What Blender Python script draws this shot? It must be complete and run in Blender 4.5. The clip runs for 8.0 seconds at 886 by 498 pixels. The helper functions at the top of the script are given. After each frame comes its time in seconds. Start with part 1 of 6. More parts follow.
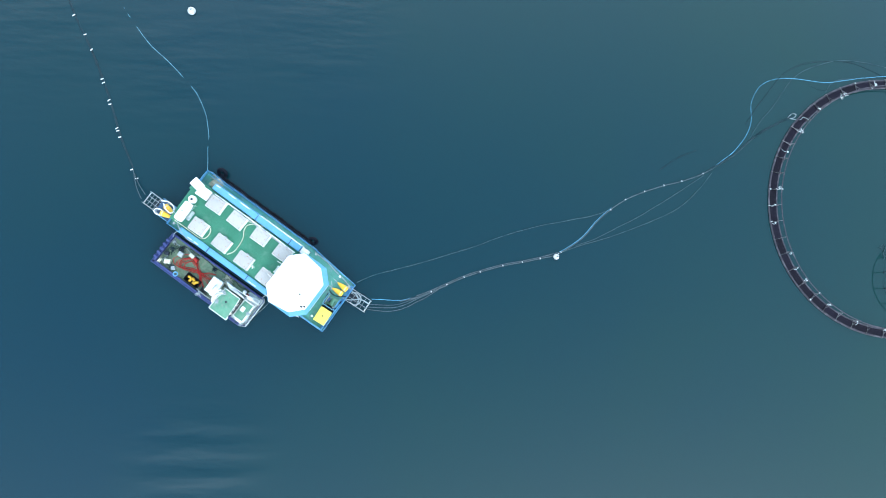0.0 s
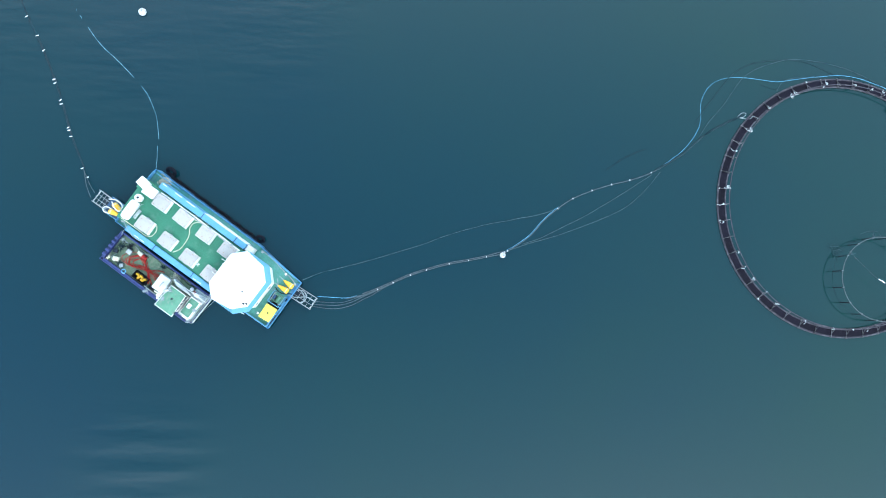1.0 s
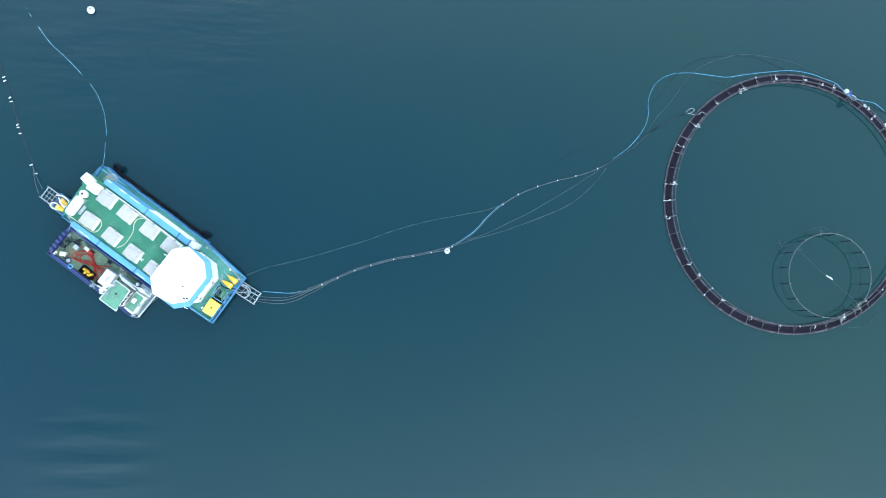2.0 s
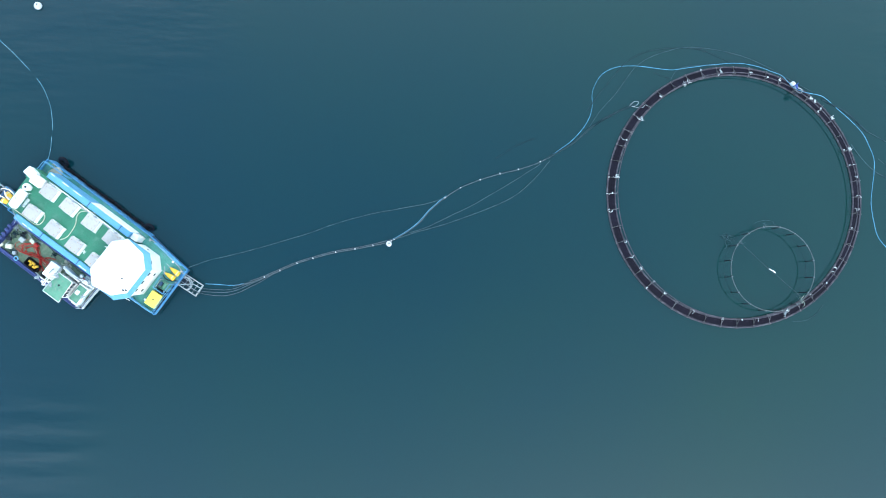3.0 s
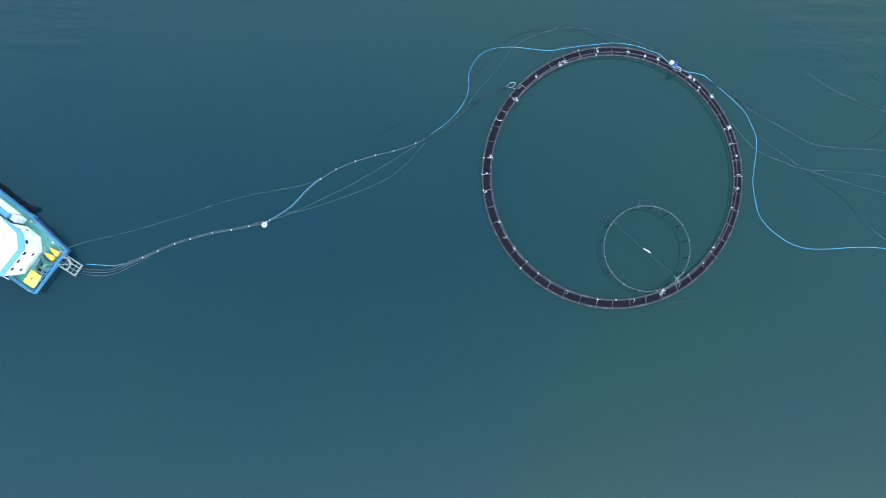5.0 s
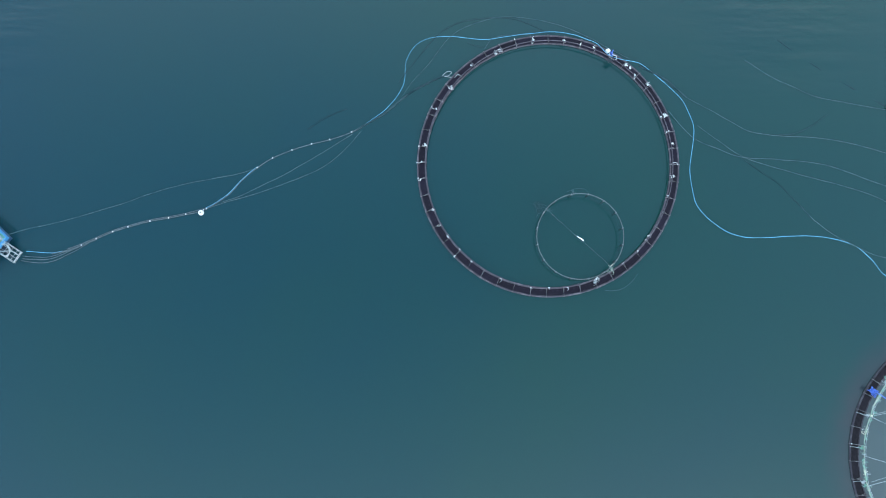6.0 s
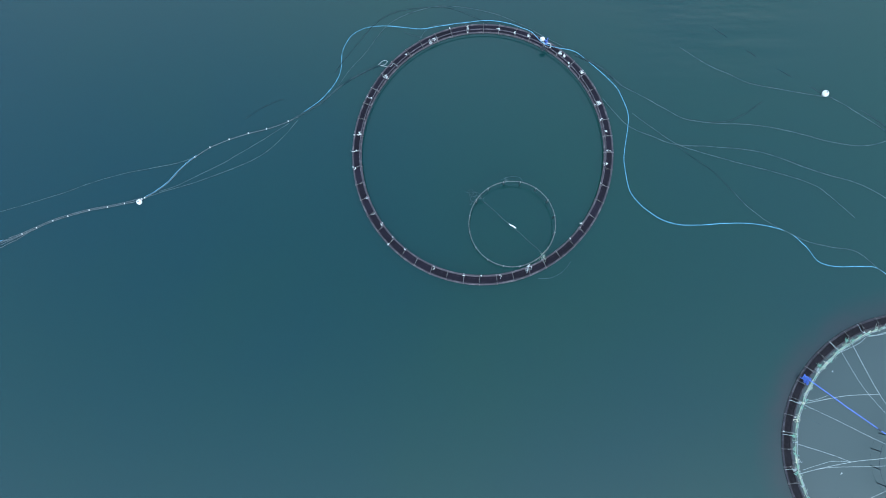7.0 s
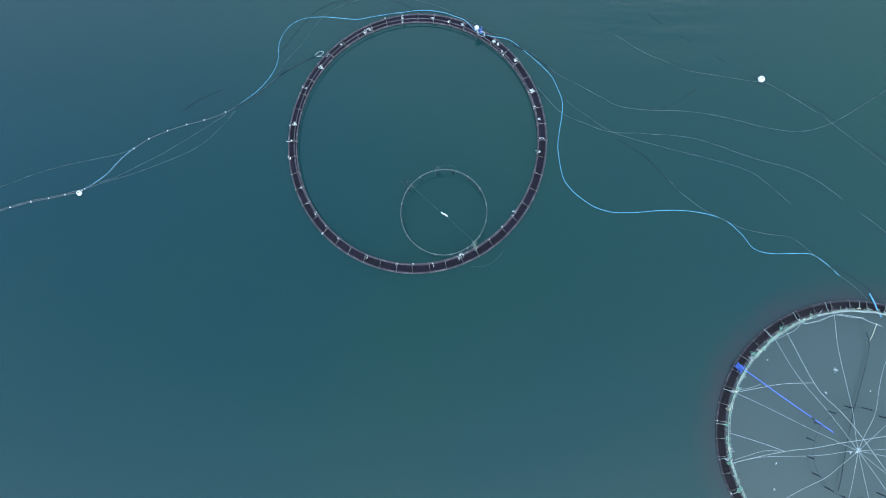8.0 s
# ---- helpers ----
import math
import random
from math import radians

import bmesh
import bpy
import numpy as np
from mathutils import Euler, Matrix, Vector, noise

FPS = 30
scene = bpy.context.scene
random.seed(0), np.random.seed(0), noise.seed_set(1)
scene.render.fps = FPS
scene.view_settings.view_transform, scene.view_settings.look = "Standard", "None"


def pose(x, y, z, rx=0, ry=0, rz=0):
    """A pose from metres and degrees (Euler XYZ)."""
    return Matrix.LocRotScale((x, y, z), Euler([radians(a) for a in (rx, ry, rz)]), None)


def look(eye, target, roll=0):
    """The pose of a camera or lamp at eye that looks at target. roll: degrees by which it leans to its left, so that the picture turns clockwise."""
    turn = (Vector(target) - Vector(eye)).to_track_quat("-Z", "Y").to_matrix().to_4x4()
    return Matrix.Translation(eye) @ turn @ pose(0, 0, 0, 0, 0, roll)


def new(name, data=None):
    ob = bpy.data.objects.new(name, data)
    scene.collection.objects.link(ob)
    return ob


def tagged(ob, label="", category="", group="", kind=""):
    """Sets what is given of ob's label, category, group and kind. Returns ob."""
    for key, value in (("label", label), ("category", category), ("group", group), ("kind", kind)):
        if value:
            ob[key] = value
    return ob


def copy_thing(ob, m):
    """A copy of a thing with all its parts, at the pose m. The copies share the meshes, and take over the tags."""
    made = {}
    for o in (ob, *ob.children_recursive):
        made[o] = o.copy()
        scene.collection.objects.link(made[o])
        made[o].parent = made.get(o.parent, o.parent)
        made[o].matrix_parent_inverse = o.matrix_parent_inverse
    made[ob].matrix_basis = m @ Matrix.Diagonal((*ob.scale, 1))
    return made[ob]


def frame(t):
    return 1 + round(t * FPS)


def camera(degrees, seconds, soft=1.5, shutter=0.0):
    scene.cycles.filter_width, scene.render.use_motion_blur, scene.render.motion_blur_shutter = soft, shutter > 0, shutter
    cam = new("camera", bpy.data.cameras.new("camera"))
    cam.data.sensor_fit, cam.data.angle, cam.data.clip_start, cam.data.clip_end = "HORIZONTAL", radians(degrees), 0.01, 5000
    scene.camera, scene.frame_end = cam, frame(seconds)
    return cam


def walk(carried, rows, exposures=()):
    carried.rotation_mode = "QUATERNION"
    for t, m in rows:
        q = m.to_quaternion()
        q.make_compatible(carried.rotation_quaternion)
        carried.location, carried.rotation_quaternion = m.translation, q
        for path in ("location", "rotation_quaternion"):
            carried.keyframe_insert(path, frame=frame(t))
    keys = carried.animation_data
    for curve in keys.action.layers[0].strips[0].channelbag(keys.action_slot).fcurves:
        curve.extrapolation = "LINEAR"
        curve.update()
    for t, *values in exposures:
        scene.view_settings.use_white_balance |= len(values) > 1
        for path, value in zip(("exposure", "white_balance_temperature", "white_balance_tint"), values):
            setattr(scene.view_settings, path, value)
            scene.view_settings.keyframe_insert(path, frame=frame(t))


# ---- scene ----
cam = camera(66, 8.0, soft=1.0)
PATH = [
    (0.0, -0.3, -0.33, 59.766, 4.725, -4.771, -0.196),
    (0.5, 2.497, -0.348, 60.3, 4.657, -4.328, -0.081),
    (1.0, 5.336, -0.269, 60.771, 4.457, -3.892, 0.021),
    (1.5, 8.293, -0.234, 61.158, 4.275, -3.409, 0.088),
    (3.0, 17.749, -0.574, 62.062, 3.755, -1.867, 0.29),
    (3.5, 20.827, -0.996, 62.34, 3.792, -1.561, 0.26),
    (4.0, 24.292, -1.471, 62.501, 3.841, -1.002, 0.257),
    (4.5, 28.047, -2.037, 62.537, 3.956, -0.252, 0.28),
    (6.0, 39.454, -4.951, 62.084, 5.259, 1.909, 0.611),
    (6.5, 42.889, -5.561, 61.945, 5.353, 2.309, 0.662),
    (7.0, 46.451, -6.128, 61.891, 5.392, 2.804, 0.604),
    (7.5, 50.262, -6.726, 61.63, 5.492, 3.552, 0.559),
    (8.0, 53.962, -7.562, 61.244, 5.849, 4.181, 0.533),
]
EXPOSURE, SKY, CLOUD, SUN, SUN_WIDE = 1.32, 0.15, 6.2, 0.30, 20.0
WATER_A, WATER_B = (0.0008, 0.0205, 0.0322), (0.0045, 0.0290, 0.0229)
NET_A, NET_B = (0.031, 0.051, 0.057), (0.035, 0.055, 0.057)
walk(cam, [(t, pose(x, y, z, rx, ry, rz)) for t, x, y, z, rx, ry, rz in PATH], exposures=[(0.0, EXPOSURE), (8.0, EXPOSURE)])

# ---- light: a bright hazy sky and a veiled sun ----
SUN_ELEVATION, SUN_AZIMUTH = 50.0, 302.0  # degrees; azimuth counted from +x towards +y
world = bpy.data.worlds.new("sky")
scene.world = world
world.use_nodes = True
wn = world.node_tree.nodes
sky = wn.new("ShaderNodeTexSky")
sky.sky_type = "NISHITA"
sky.sun_disc = False
sky.sun_elevation = radians(SUN_ELEVATION)
sky.sun_rotation = radians(90.0 - SUN_AZIMUTH)
sky.air_density, sky.dust_density, sky.ozone_density = 1.0, 0.6, 3.0
wn["Background"].inputs["Strength"].default_value = SKY
# thin cloud veils the blue of the sky
veil = wn.new("ShaderNodeMix")
veil.data_type = "RGBA"
place = wn.new("ShaderNodeTexCoord")
off = wn.new("ShaderNodeVectorMath")  # the clearest part of the sky lies off the zenith, in a long gap between the banks of haze
off.operation = "MULTIPLY_ADD"
off.inputs[1].default_value, off.inputs[2].default_value = (0.55, 1.52, 0.0), (0.02, -0.075, 0.0)
world.node_tree.links.new(place.outputs["Generated"], off.inputs[0])
far = wn.new("ShaderNodeVectorMath")
far.operation = "LENGTH"
world.node_tree.links.new(off.outputs[0], far.inputs[0])
haze = wn.new("ShaderNodeMapRange")  # the haze thickens away from it
haze.inputs["From Min"].default_value, haze.inputs["From Max"].default_value = 0.0, 1.0
haze.inputs["To Min"].default_value, haze.inputs["To Max"].default_value = 0.95, 3.3
low = wn.new("ShaderNodeMath")
low.operation = "MULTIPLY"
low.use_clamp = True
world.node_tree.links.new(far.outputs["Value"], low.inputs[0])
world.node_tree.links.new(far.outputs["Value"], low.inputs[1])
half_ = wn.new("ShaderNodeMath")
half_.operation = "MULTIPLY"
half_.inputs[1].default_value = 0.55
world.node_tree.links.new(low.outputs[0], half_.inputs[0])
bend = wn.new("ShaderNodeMath")
bend.operation = "POWER"
bend.inputs[1].default_value = 0.65
world.node_tree.links.new(half_.outputs[0], bend.inputs[0])
world.node_tree.links.new(bend.outputs[0], haze.inputs["Value"])
clear = wn.new("ShaderNodeMapRange")  # more blue shows through overhead than low down
clear.inputs["To Min"].default_value, clear.inputs["To Max"].default_value = 0.10, 0.8
world.node_tree.links.new(bend.outputs[0], clear.inputs["Value"])
world.node_tree.links.new(clear.outputs[0], veil.inputs[0])
cloud = wn.new("ShaderNodeVectorMath")
cloud.operation = "SCALE"
thick = wn.new("ShaderNodeMapRange")  # thin blue veil overhead, whiter cloud lower down
thick.inputs["From Max"].default_value = 0.6
world.node_tree.links.new(bend.outputs[0], thick.inputs["Value"])
tone = wn.new("ShaderNodeMix")
tone.data_type = "RGBA"
tone.inputs[6].default_value = (CLOUD * 0.42, CLOUD * 0.97, CLOUD * 1.22, 1)
tone.inputs[7].default_value = (CLOUD * 0.86, CLOUD, CLOUD * 1.1, 1)
world.node_tree.links.new(thick.outputs[0], tone.inputs[0])
world.node_tree.links.new(tone.outputs[2], cloud.inputs[0])
world.node_tree.links.new(haze.outputs[0], cloud.inputs["Scale"])
world.node_tree.links.new(cloud.outputs[0], veil.inputs[7])
world.node_tree.links.new(sky.outputs[0], veil.inputs[6])
world.node_tree.links.new(veil.outputs[2], wn["Background"].inputs["Color"])
lamp = bpy.data.lights.new("sun", "SUN")
lamp.energy, lamp.angle, lamp.color = SUN, radians(SUN_WIDE), (1.0, 0.98, 0.95)
sun_dir = Vector((math.cos(radians(SUN_AZIMUTH)) * math.cos(radians(SUN_ELEVATION)), math.sin(radians(SUN_AZIMUTH)) * math.cos(radians(SUN_ELEVATION)), math.sin(radians(SUN_ELEVATION))))
sun = new("sun", lamp)
sun.matrix_world = look(sun_dir * 60, (0, 0, 0))


# ---- materials ----
def surface(name, color, rough=0.5, metal=0.0, vary=0.25, grain=30.0, stain=None, stain_scale=1.5, stain_at=0.55, bump=0.1, random_value=0.0, alpha=None, gloss=0.5):
    """A worn surface: grain and blotches in the base colour, stains on top, fine relief."""
    mat = bpy.data.materials.new(name)
    mat.use_nodes = True
    n, l = mat.node_tree.nodes, mat.node_tree.links
    b = n["Principled BSDF"]
    coord = n.new("ShaderNodeTexCoord")
    fine = n.new("ShaderNodeTexNoise")
    fine.inputs["Scale"].default_value, fine.inputs["Detail"].default_value = grain, 4.0
    l.new(coord.outputs["Object"], fine.inputs["Vector"])
    wide = n.new("ShaderNodeTexNoise")
    wide.inputs["Scale"].default_value, wide.inputs["Detail"].default_value = stain_scale, 5.0
    l.new(coord.outputs["Object"], wide.inputs["Vector"])
    both = n.new("ShaderNodeMath")
    both.operation = "ADD"
    l.new(fine.outputs[0], both.inputs[0])
    l.new(wide.outputs[0], both.inputs[1])
    span = n.new("ShaderNodeMapRange")
    span.inputs["From Min"].default_value, span.inputs["From Max"].default_value = 0.6, 1.4
    span.inputs["To Min"].default_value, span.inputs["To Max"].default_value = 1.0 - vary, 1.0 + vary
    l.new(both.outputs[0], span.inputs["Value"])
    value = span.outputs[0]
    if random_value:
        info = n.new("ShaderNodeObjectInfo")
        r = n.new("ShaderNodeMapRange")
        r.inputs["To Min"].default_value, r.inputs["To Max"].default_value = 1.0 - random_value, 1.0 + random_value
        l.new(info.outputs["Random"], r.inputs["Value"])
        m = n.new("ShaderNodeMath")
        m.operation = "MULTIPLY"
        l.new(value, m.inputs[0])
        l.new(r.outputs[0], m.inputs[1])
        value = m.outputs[0]
    tint = n.new("ShaderNodeVectorMath")
    tint.operation = "SCALE"
    tint.inputs[0].default_value = color
    l.new(value, tint.inputs["Scale"])
    out = tint.outputs[0]
    if stain:
        cut = n.new("ShaderNodeMapRange")
        cut.inputs["From Min"].default_value, cut.inputs["From Max"].default_value = stain_at, stain_at + 0.15
        spots = n.new("ShaderNodeTexNoise")
        spots.inputs["Scale"].default_value, spots.inputs["Detail"].default_value = stain_scale * 2.3, 8.0
        l.new(coord.outputs["Object"], spots.inputs["Vector"])
        l.new(spots.outputs[0], cut.inputs["Value"])
        mix = n.new("ShaderNodeMix")
        mix.data_type = "RGBA"
        mix.inputs[7].default_value = (*stain, 1)
        l.new(cut.outputs[0], mix.inputs[0])
        l.new(out, mix.inputs[6])
        out = mix.outputs[2]
    l.new(out, b.inputs["Base Color"])
    b.inputs["Roughness"].default_value, b.inputs["Metallic"].default_value = rough, metal
    b.inputs["Specular IOR Level"].default_value = gloss
    if bump:
        bp_ = n.new("ShaderNodeBump")
        bp_.inputs["Strength"].default_value, bp_.inputs["Distance"].default_value = bump, 0.02
        l.new(fine.outputs[0], bp_.inputs["Height"])
        l.new(bp_.outputs[0], b.inputs["Normal"])
    if alpha is not None:
        b.inputs["Alpha"].default_value = alpha
    return mat


GREEN = surface("green_deck_paint", (0.026, 0.168, 0.096), 0.6, vary=0.3, grain=14, stain=(0.06, 0.19, 0.122), stain_scale=0.55, stain_at=0.54)
SIDE_GREEN = surface("side_deck_paint", (0.06, 0.25, 0.2), 0.6, vary=0.35, grain=10, stain=(0.11, 0.24, 0.24), stain_scale=1.3, stain_at=0.52)
GREEN_OLD = surface("worn_green_paint", (0.085, 0.235, 0.15), 0.6, vary=0.35, grain=20, stain=(0.15, 0.24, 0.18), stain_scale=1.6, stain_at=0.52)
LIGHT_BLUE = surface("light_blue_paint", (0.095, 0.29, 0.46), 0.45, vary=0.14, grain=20, stain=(0.2, 0.4, 0.52), stain_scale=1.2, stain_at=0.62)
EDGE_BLUE = surface("edge_blue_paint", (0.045, 0.21, 0.42), 0.45, vary=0.3, grain=10, stain=(0.12, 0.29, 0.42), stain_scale=1.6, stain_at=0.5)
HULL_BLUE = surface("hull_blue_paint", (0.018, 0.06, 0.13), 0.45, vary=0.25, grain=12, stain=(0.03, 0.04, 0.06), stain_scale=1.4, stain_at=0.56)
NAVY = surface("navy_paint", (0.022, 0.036, 0.14), 0.5, vary=0.35, grain=16, stain=(0.09, 0.11, 0.2), stain_scale=2.0, stain_at=0.57)
WHITE = surface("white_paint", (0.75, 0.735, 0.70), 0.45, vary=0.05, grain=18, stain=(0.62, 0.60, 0.56), stain_scale=1.0, stain_at=0.66)
HATCH_WHITE = surface("hatch_white_paint", (0.392, 0.366, 0.345), 0.5, vary=0.10, grain=9, stain=(0.30, 0.27, 0.26), stain_scale=1.3, stain_at=0.58, random_value=0.06)
PLASTIC_WHITE = surface("white_plastic", (0.80, 0.80, 0.79), 0.35, vary=0.06, grain=25, stain=(0.6, 0.58, 0.52), stain_scale=2.5, stain_at=0.64)
BUOY_WHITE = surface("weathered_white_plastic", (0.50, 0.51, 0.52), 0.45, vary=0.2, grain=12, stain=(0.32, 0.34, 0.34), stain_scale=5.0, stain_at=0.52)
YELLOW = surface("yellow_plastic", (0.74, 0.42, 0.03), 0.4, vary=0.12, grain=18, stain=(0.5, 0.32, 0.08), stain_scale=2.5, stain_at=0.62)
LEMON = surface("lemon_yellow_paint", (0.82, 0.72, 0.10), 0.4, vary=0.08, grain=18, stain=(0.6, 0.5, 0.2), stain_scale=2.0, stain_at=0.66)
TYRE = surface("worn_tyre_rubber", (0.003, 0.005, 0.010), 0.8, vary=0.5, grain=14, stain=(0.010, 0.015, 0.024), stain_scale=2.0, stain_at=0.52, gloss=0.15)
BLACK = surface("black_rubber", (0.0035, 0.004, 0.0065), 0.75, vary=0.4, grain=30, stain=(0.014, 0.014, 0.018), stain_scale=3.0, stain_at=0.6, random_value=0.4, gloss=0.15)
DARK = surface("dark_steel", (0.018, 0.026, 0.036), 0.5, vary=0.3, grain=25, stain=(0.045, 0.045, 0.045), stain_scale=3.0, gloss=0.15)
WALK = surface("black_walkway_mesh", (0.006, 0.005, 0.011), 0.8, vary=0.35, grain=40, stain=(0.016, 0.013, 0.021), stain_scale=1.2, stain_at=0.56, random_value=0.3, gloss=0.15)
WALK_DARK = surface("wet_black_walkway", (0.0075, 0.0065, 0.0095), 0.6, vary=0.4, grain=9, stain=(0.014, 0.012, 0.015), stain_scale=1.2, stain_at=0.5, random_value=0.3, gloss=0.1)
PIPE = surface("weathered_black_pipe", (0.046, 0.043, 0.054), 0.5, vary=0.35, grain=9, stain=(0.10, 0.094, 0.108), stain_scale=1.1, stain_at=0.52, gloss=0.15)
PIPE_MID = surface("worn_black_pipe", (0.03, 0.029, 0.038), 0.5, vary=0.35, grain=9, stain=(0.07, 0.068, 0.078), stain_scale=1.1, stain_at=0.52, gloss=0.15)
PIPE_DARK = surface("black_plastic_pipe", (0.008, 0.013, 0.018), 0.45, vary=0.3, grain=12, stain=(0.024, 0.032, 0.04), stain_scale=1.3, stain_at=0.56, gloss=0.15)
BRACKET = surface("bracket_plastic", (0.075, 0.074, 0.08), 0.55, vary=0.3, grain=20, stain=(0.2, 0.2, 0.2), stain_scale=4.0, stain_at=0.5, random_value=0.6, gloss=0.15)
HOOP = surface("grey_hoop_pipe", (0.072, 0.09, 0.095), 0.45, vary=0.3, grain=12, stain=(0.028, 0.046, 0.055), stain_scale=2.0, stain_at=0.55, gloss=0.15)
CHAIN = surface("dull_chain_steel", (0.03, 0.042, 0.062), 0.6, vary=0.5, grain=4, stain=(0.006, 0.01, 0.018), stain_scale=1.5, stain_at=0.47, gloss=0.3)
STEEL = surface("galvanised_steel", (0.32, 0.35, 0.36), 0.45, 0.5, vary=0.25, grain=25, stain=(0.12, 0.11, 0.1), stain_scale=3.0, stain_at=0.6)
GREY_HOSE = surface("grey_hose", (0.066, 0.09, 0.102), 0.55, vary=0.3, grain=6, stain=(0.028, 0.05, 0.062), stain_scale=0.8, stain_at=0.55, gloss=0.05)
# pale tone stands in for light on the post tops
LIT_CLAMP = surface("lit_clamp_plastic", (0.16, 0.19, 0.2), 0.6, vary=0.3, grain=20, stain=(0.12, 0.14, 0.14), stain_scale=3.0, gloss=0.15)
GREY_ROPE = surface("grey_rope", (0.05, 0.086, 0.096), 0.8, vary=0.35, grain=5, stain=(0.022, 0.05, 0.062), stain_scale=0.5, stain_at=0.5, gloss=0.05)
SUNK_ROPE = surface("algae_covered_rope", (0.022, 0.044, 0.052), 0.8, vary=0.35, grain=4, stain=(0.008, 0.024, 0.03), stain_scale=0.4, stain_at=0.5, gloss=0.05)
RUSTY_ROPE = surface("brown_overgrown_cable", (0.014, 0.030, 0.038), 0.8, vary=0.35, grain=4, stain=(0.006, 0.030, 0.042), stain_scale=0.5, stain_at=0.5, gloss=0.15)
BLUE_HOSE = surface("sky_blue_hose", (0.09, 0.31, 0.48), 0.45, vary=0.2, grain=8, stain=(0.09, 0.26, 0.36), stain_scale=0.6, stain_at=0.58)
TIE = surface("brown_grey_rope", (0.075, 0.07, 0.075), 0.8, vary=0.5, grain=3, stain=(0.02, 0.045, 0.055), stain_scale=2.5, stain_at=0.48, gloss=0.05)
NET_POLE = surface("pole_under_net", (0.020, 0.032, 0.042), 0.6, vary=0.35, grain=3, stain=(0.034, 0.055, 0.067), stain_scale=0.5, stain_at=0.5, gloss=0.1)
PALE_LINE = surface("pale_cyan_rope", (0.13, 0.30, 0.38), 0.7, vary=0.3, grain=6, stain=(0.05, 0.15, 0.21), stain_scale=0.5, stain_at=0.5, gloss=0.2)
BLUE_ROPE = surface("bright_blue_plastic", (0.035, 0.1, 0.42), 0.5, vary=0.2, grain=12, stain=(0.1, 0.19, 0.5), stain_scale=4.0, stain_at=0.55)
WHITE_ROPE = surface("white_rope", (0.29, 0.34, 0.35), 0.8, vary=0.15, grain=30, stain=(0.2, 0.25, 0.26), stain_scale=3.0)
KNOT_WHITE = surface("white_lashing_rope", (0.54, 0.58, 0.58), 0.8, vary=0.15, grain=30, stain=(0.40, 0.44, 0.42), stain_scale=4.0)
MINT = surface("mint_green_rope", (0.13, 0.33, 0.25), 0.85, vary=0.35, grain=20, stain=(0.22, 0.36, 0.29), stain_scale=2.5, stain_at=0.5)
GREEN_ROPE = surface("pale_green_netting", (0.16, 0.25, 0.205), 0.85, vary=0.4, grain=20, stain=(0.33, 0.34, 0.28), stain_scale=2.0, stain_at=0.48)
RED = surface("red_hose", (0.36, 0.028, 0.022), 0.5, vary=0.3, grain=20, stain=(0.22, 0.03, 0.025), stain_scale=3.0, gloss=0.15)
RUST = surface("rusty_steel", (0.30, 0.13, 0.06), 0.8, vary=0.4, grain=20, stain=(0.18, 0.09, 0.05), stain_scale=4.0, gloss=0.1)
BROWN = surface("brown_netting", (0.36, 0.34, 0.27), 0.9, vary=0.4, grain=18, stain=(0.24, 0.25, 0.19), stain_scale=4.0, gloss=0.15)
CREAM = surface("cream_plastic", (0.54, 0.53, 0.4), 0.5, vary=0.12, grain=20, stain=(0.36, 0.34, 0.22), stain_scale=3.0)
DECK_OLD = surface("dirty_boat_deck", (0.12, 0.18, 0.115), 0.7, vary=0.4, grain=9, stain=(0.19, 0.21, 0.15), stain_scale=1.5, stain_at=0.5, gloss=0.15)
PALE_TEAL = surface("pale_worn_paint", (0.40, 0.46, 0.44), 0.6, vary=0.3, grain=14, stain=(0.22, 0.28, 0.29), stain_scale=2.2, stain_at=0.55)
GREY = surface("grey_paint", (0.36, 0.38, 0.38), 0.5, vary=0.2, grain=15, stain=(0.22, 0.22, 0.2), stain_scale=2.0)
GLASS = surface("dark_window_glass", (0.02, 0.025, 0.03), 0.08, vary=0.1, grain=5, bump=0.0)


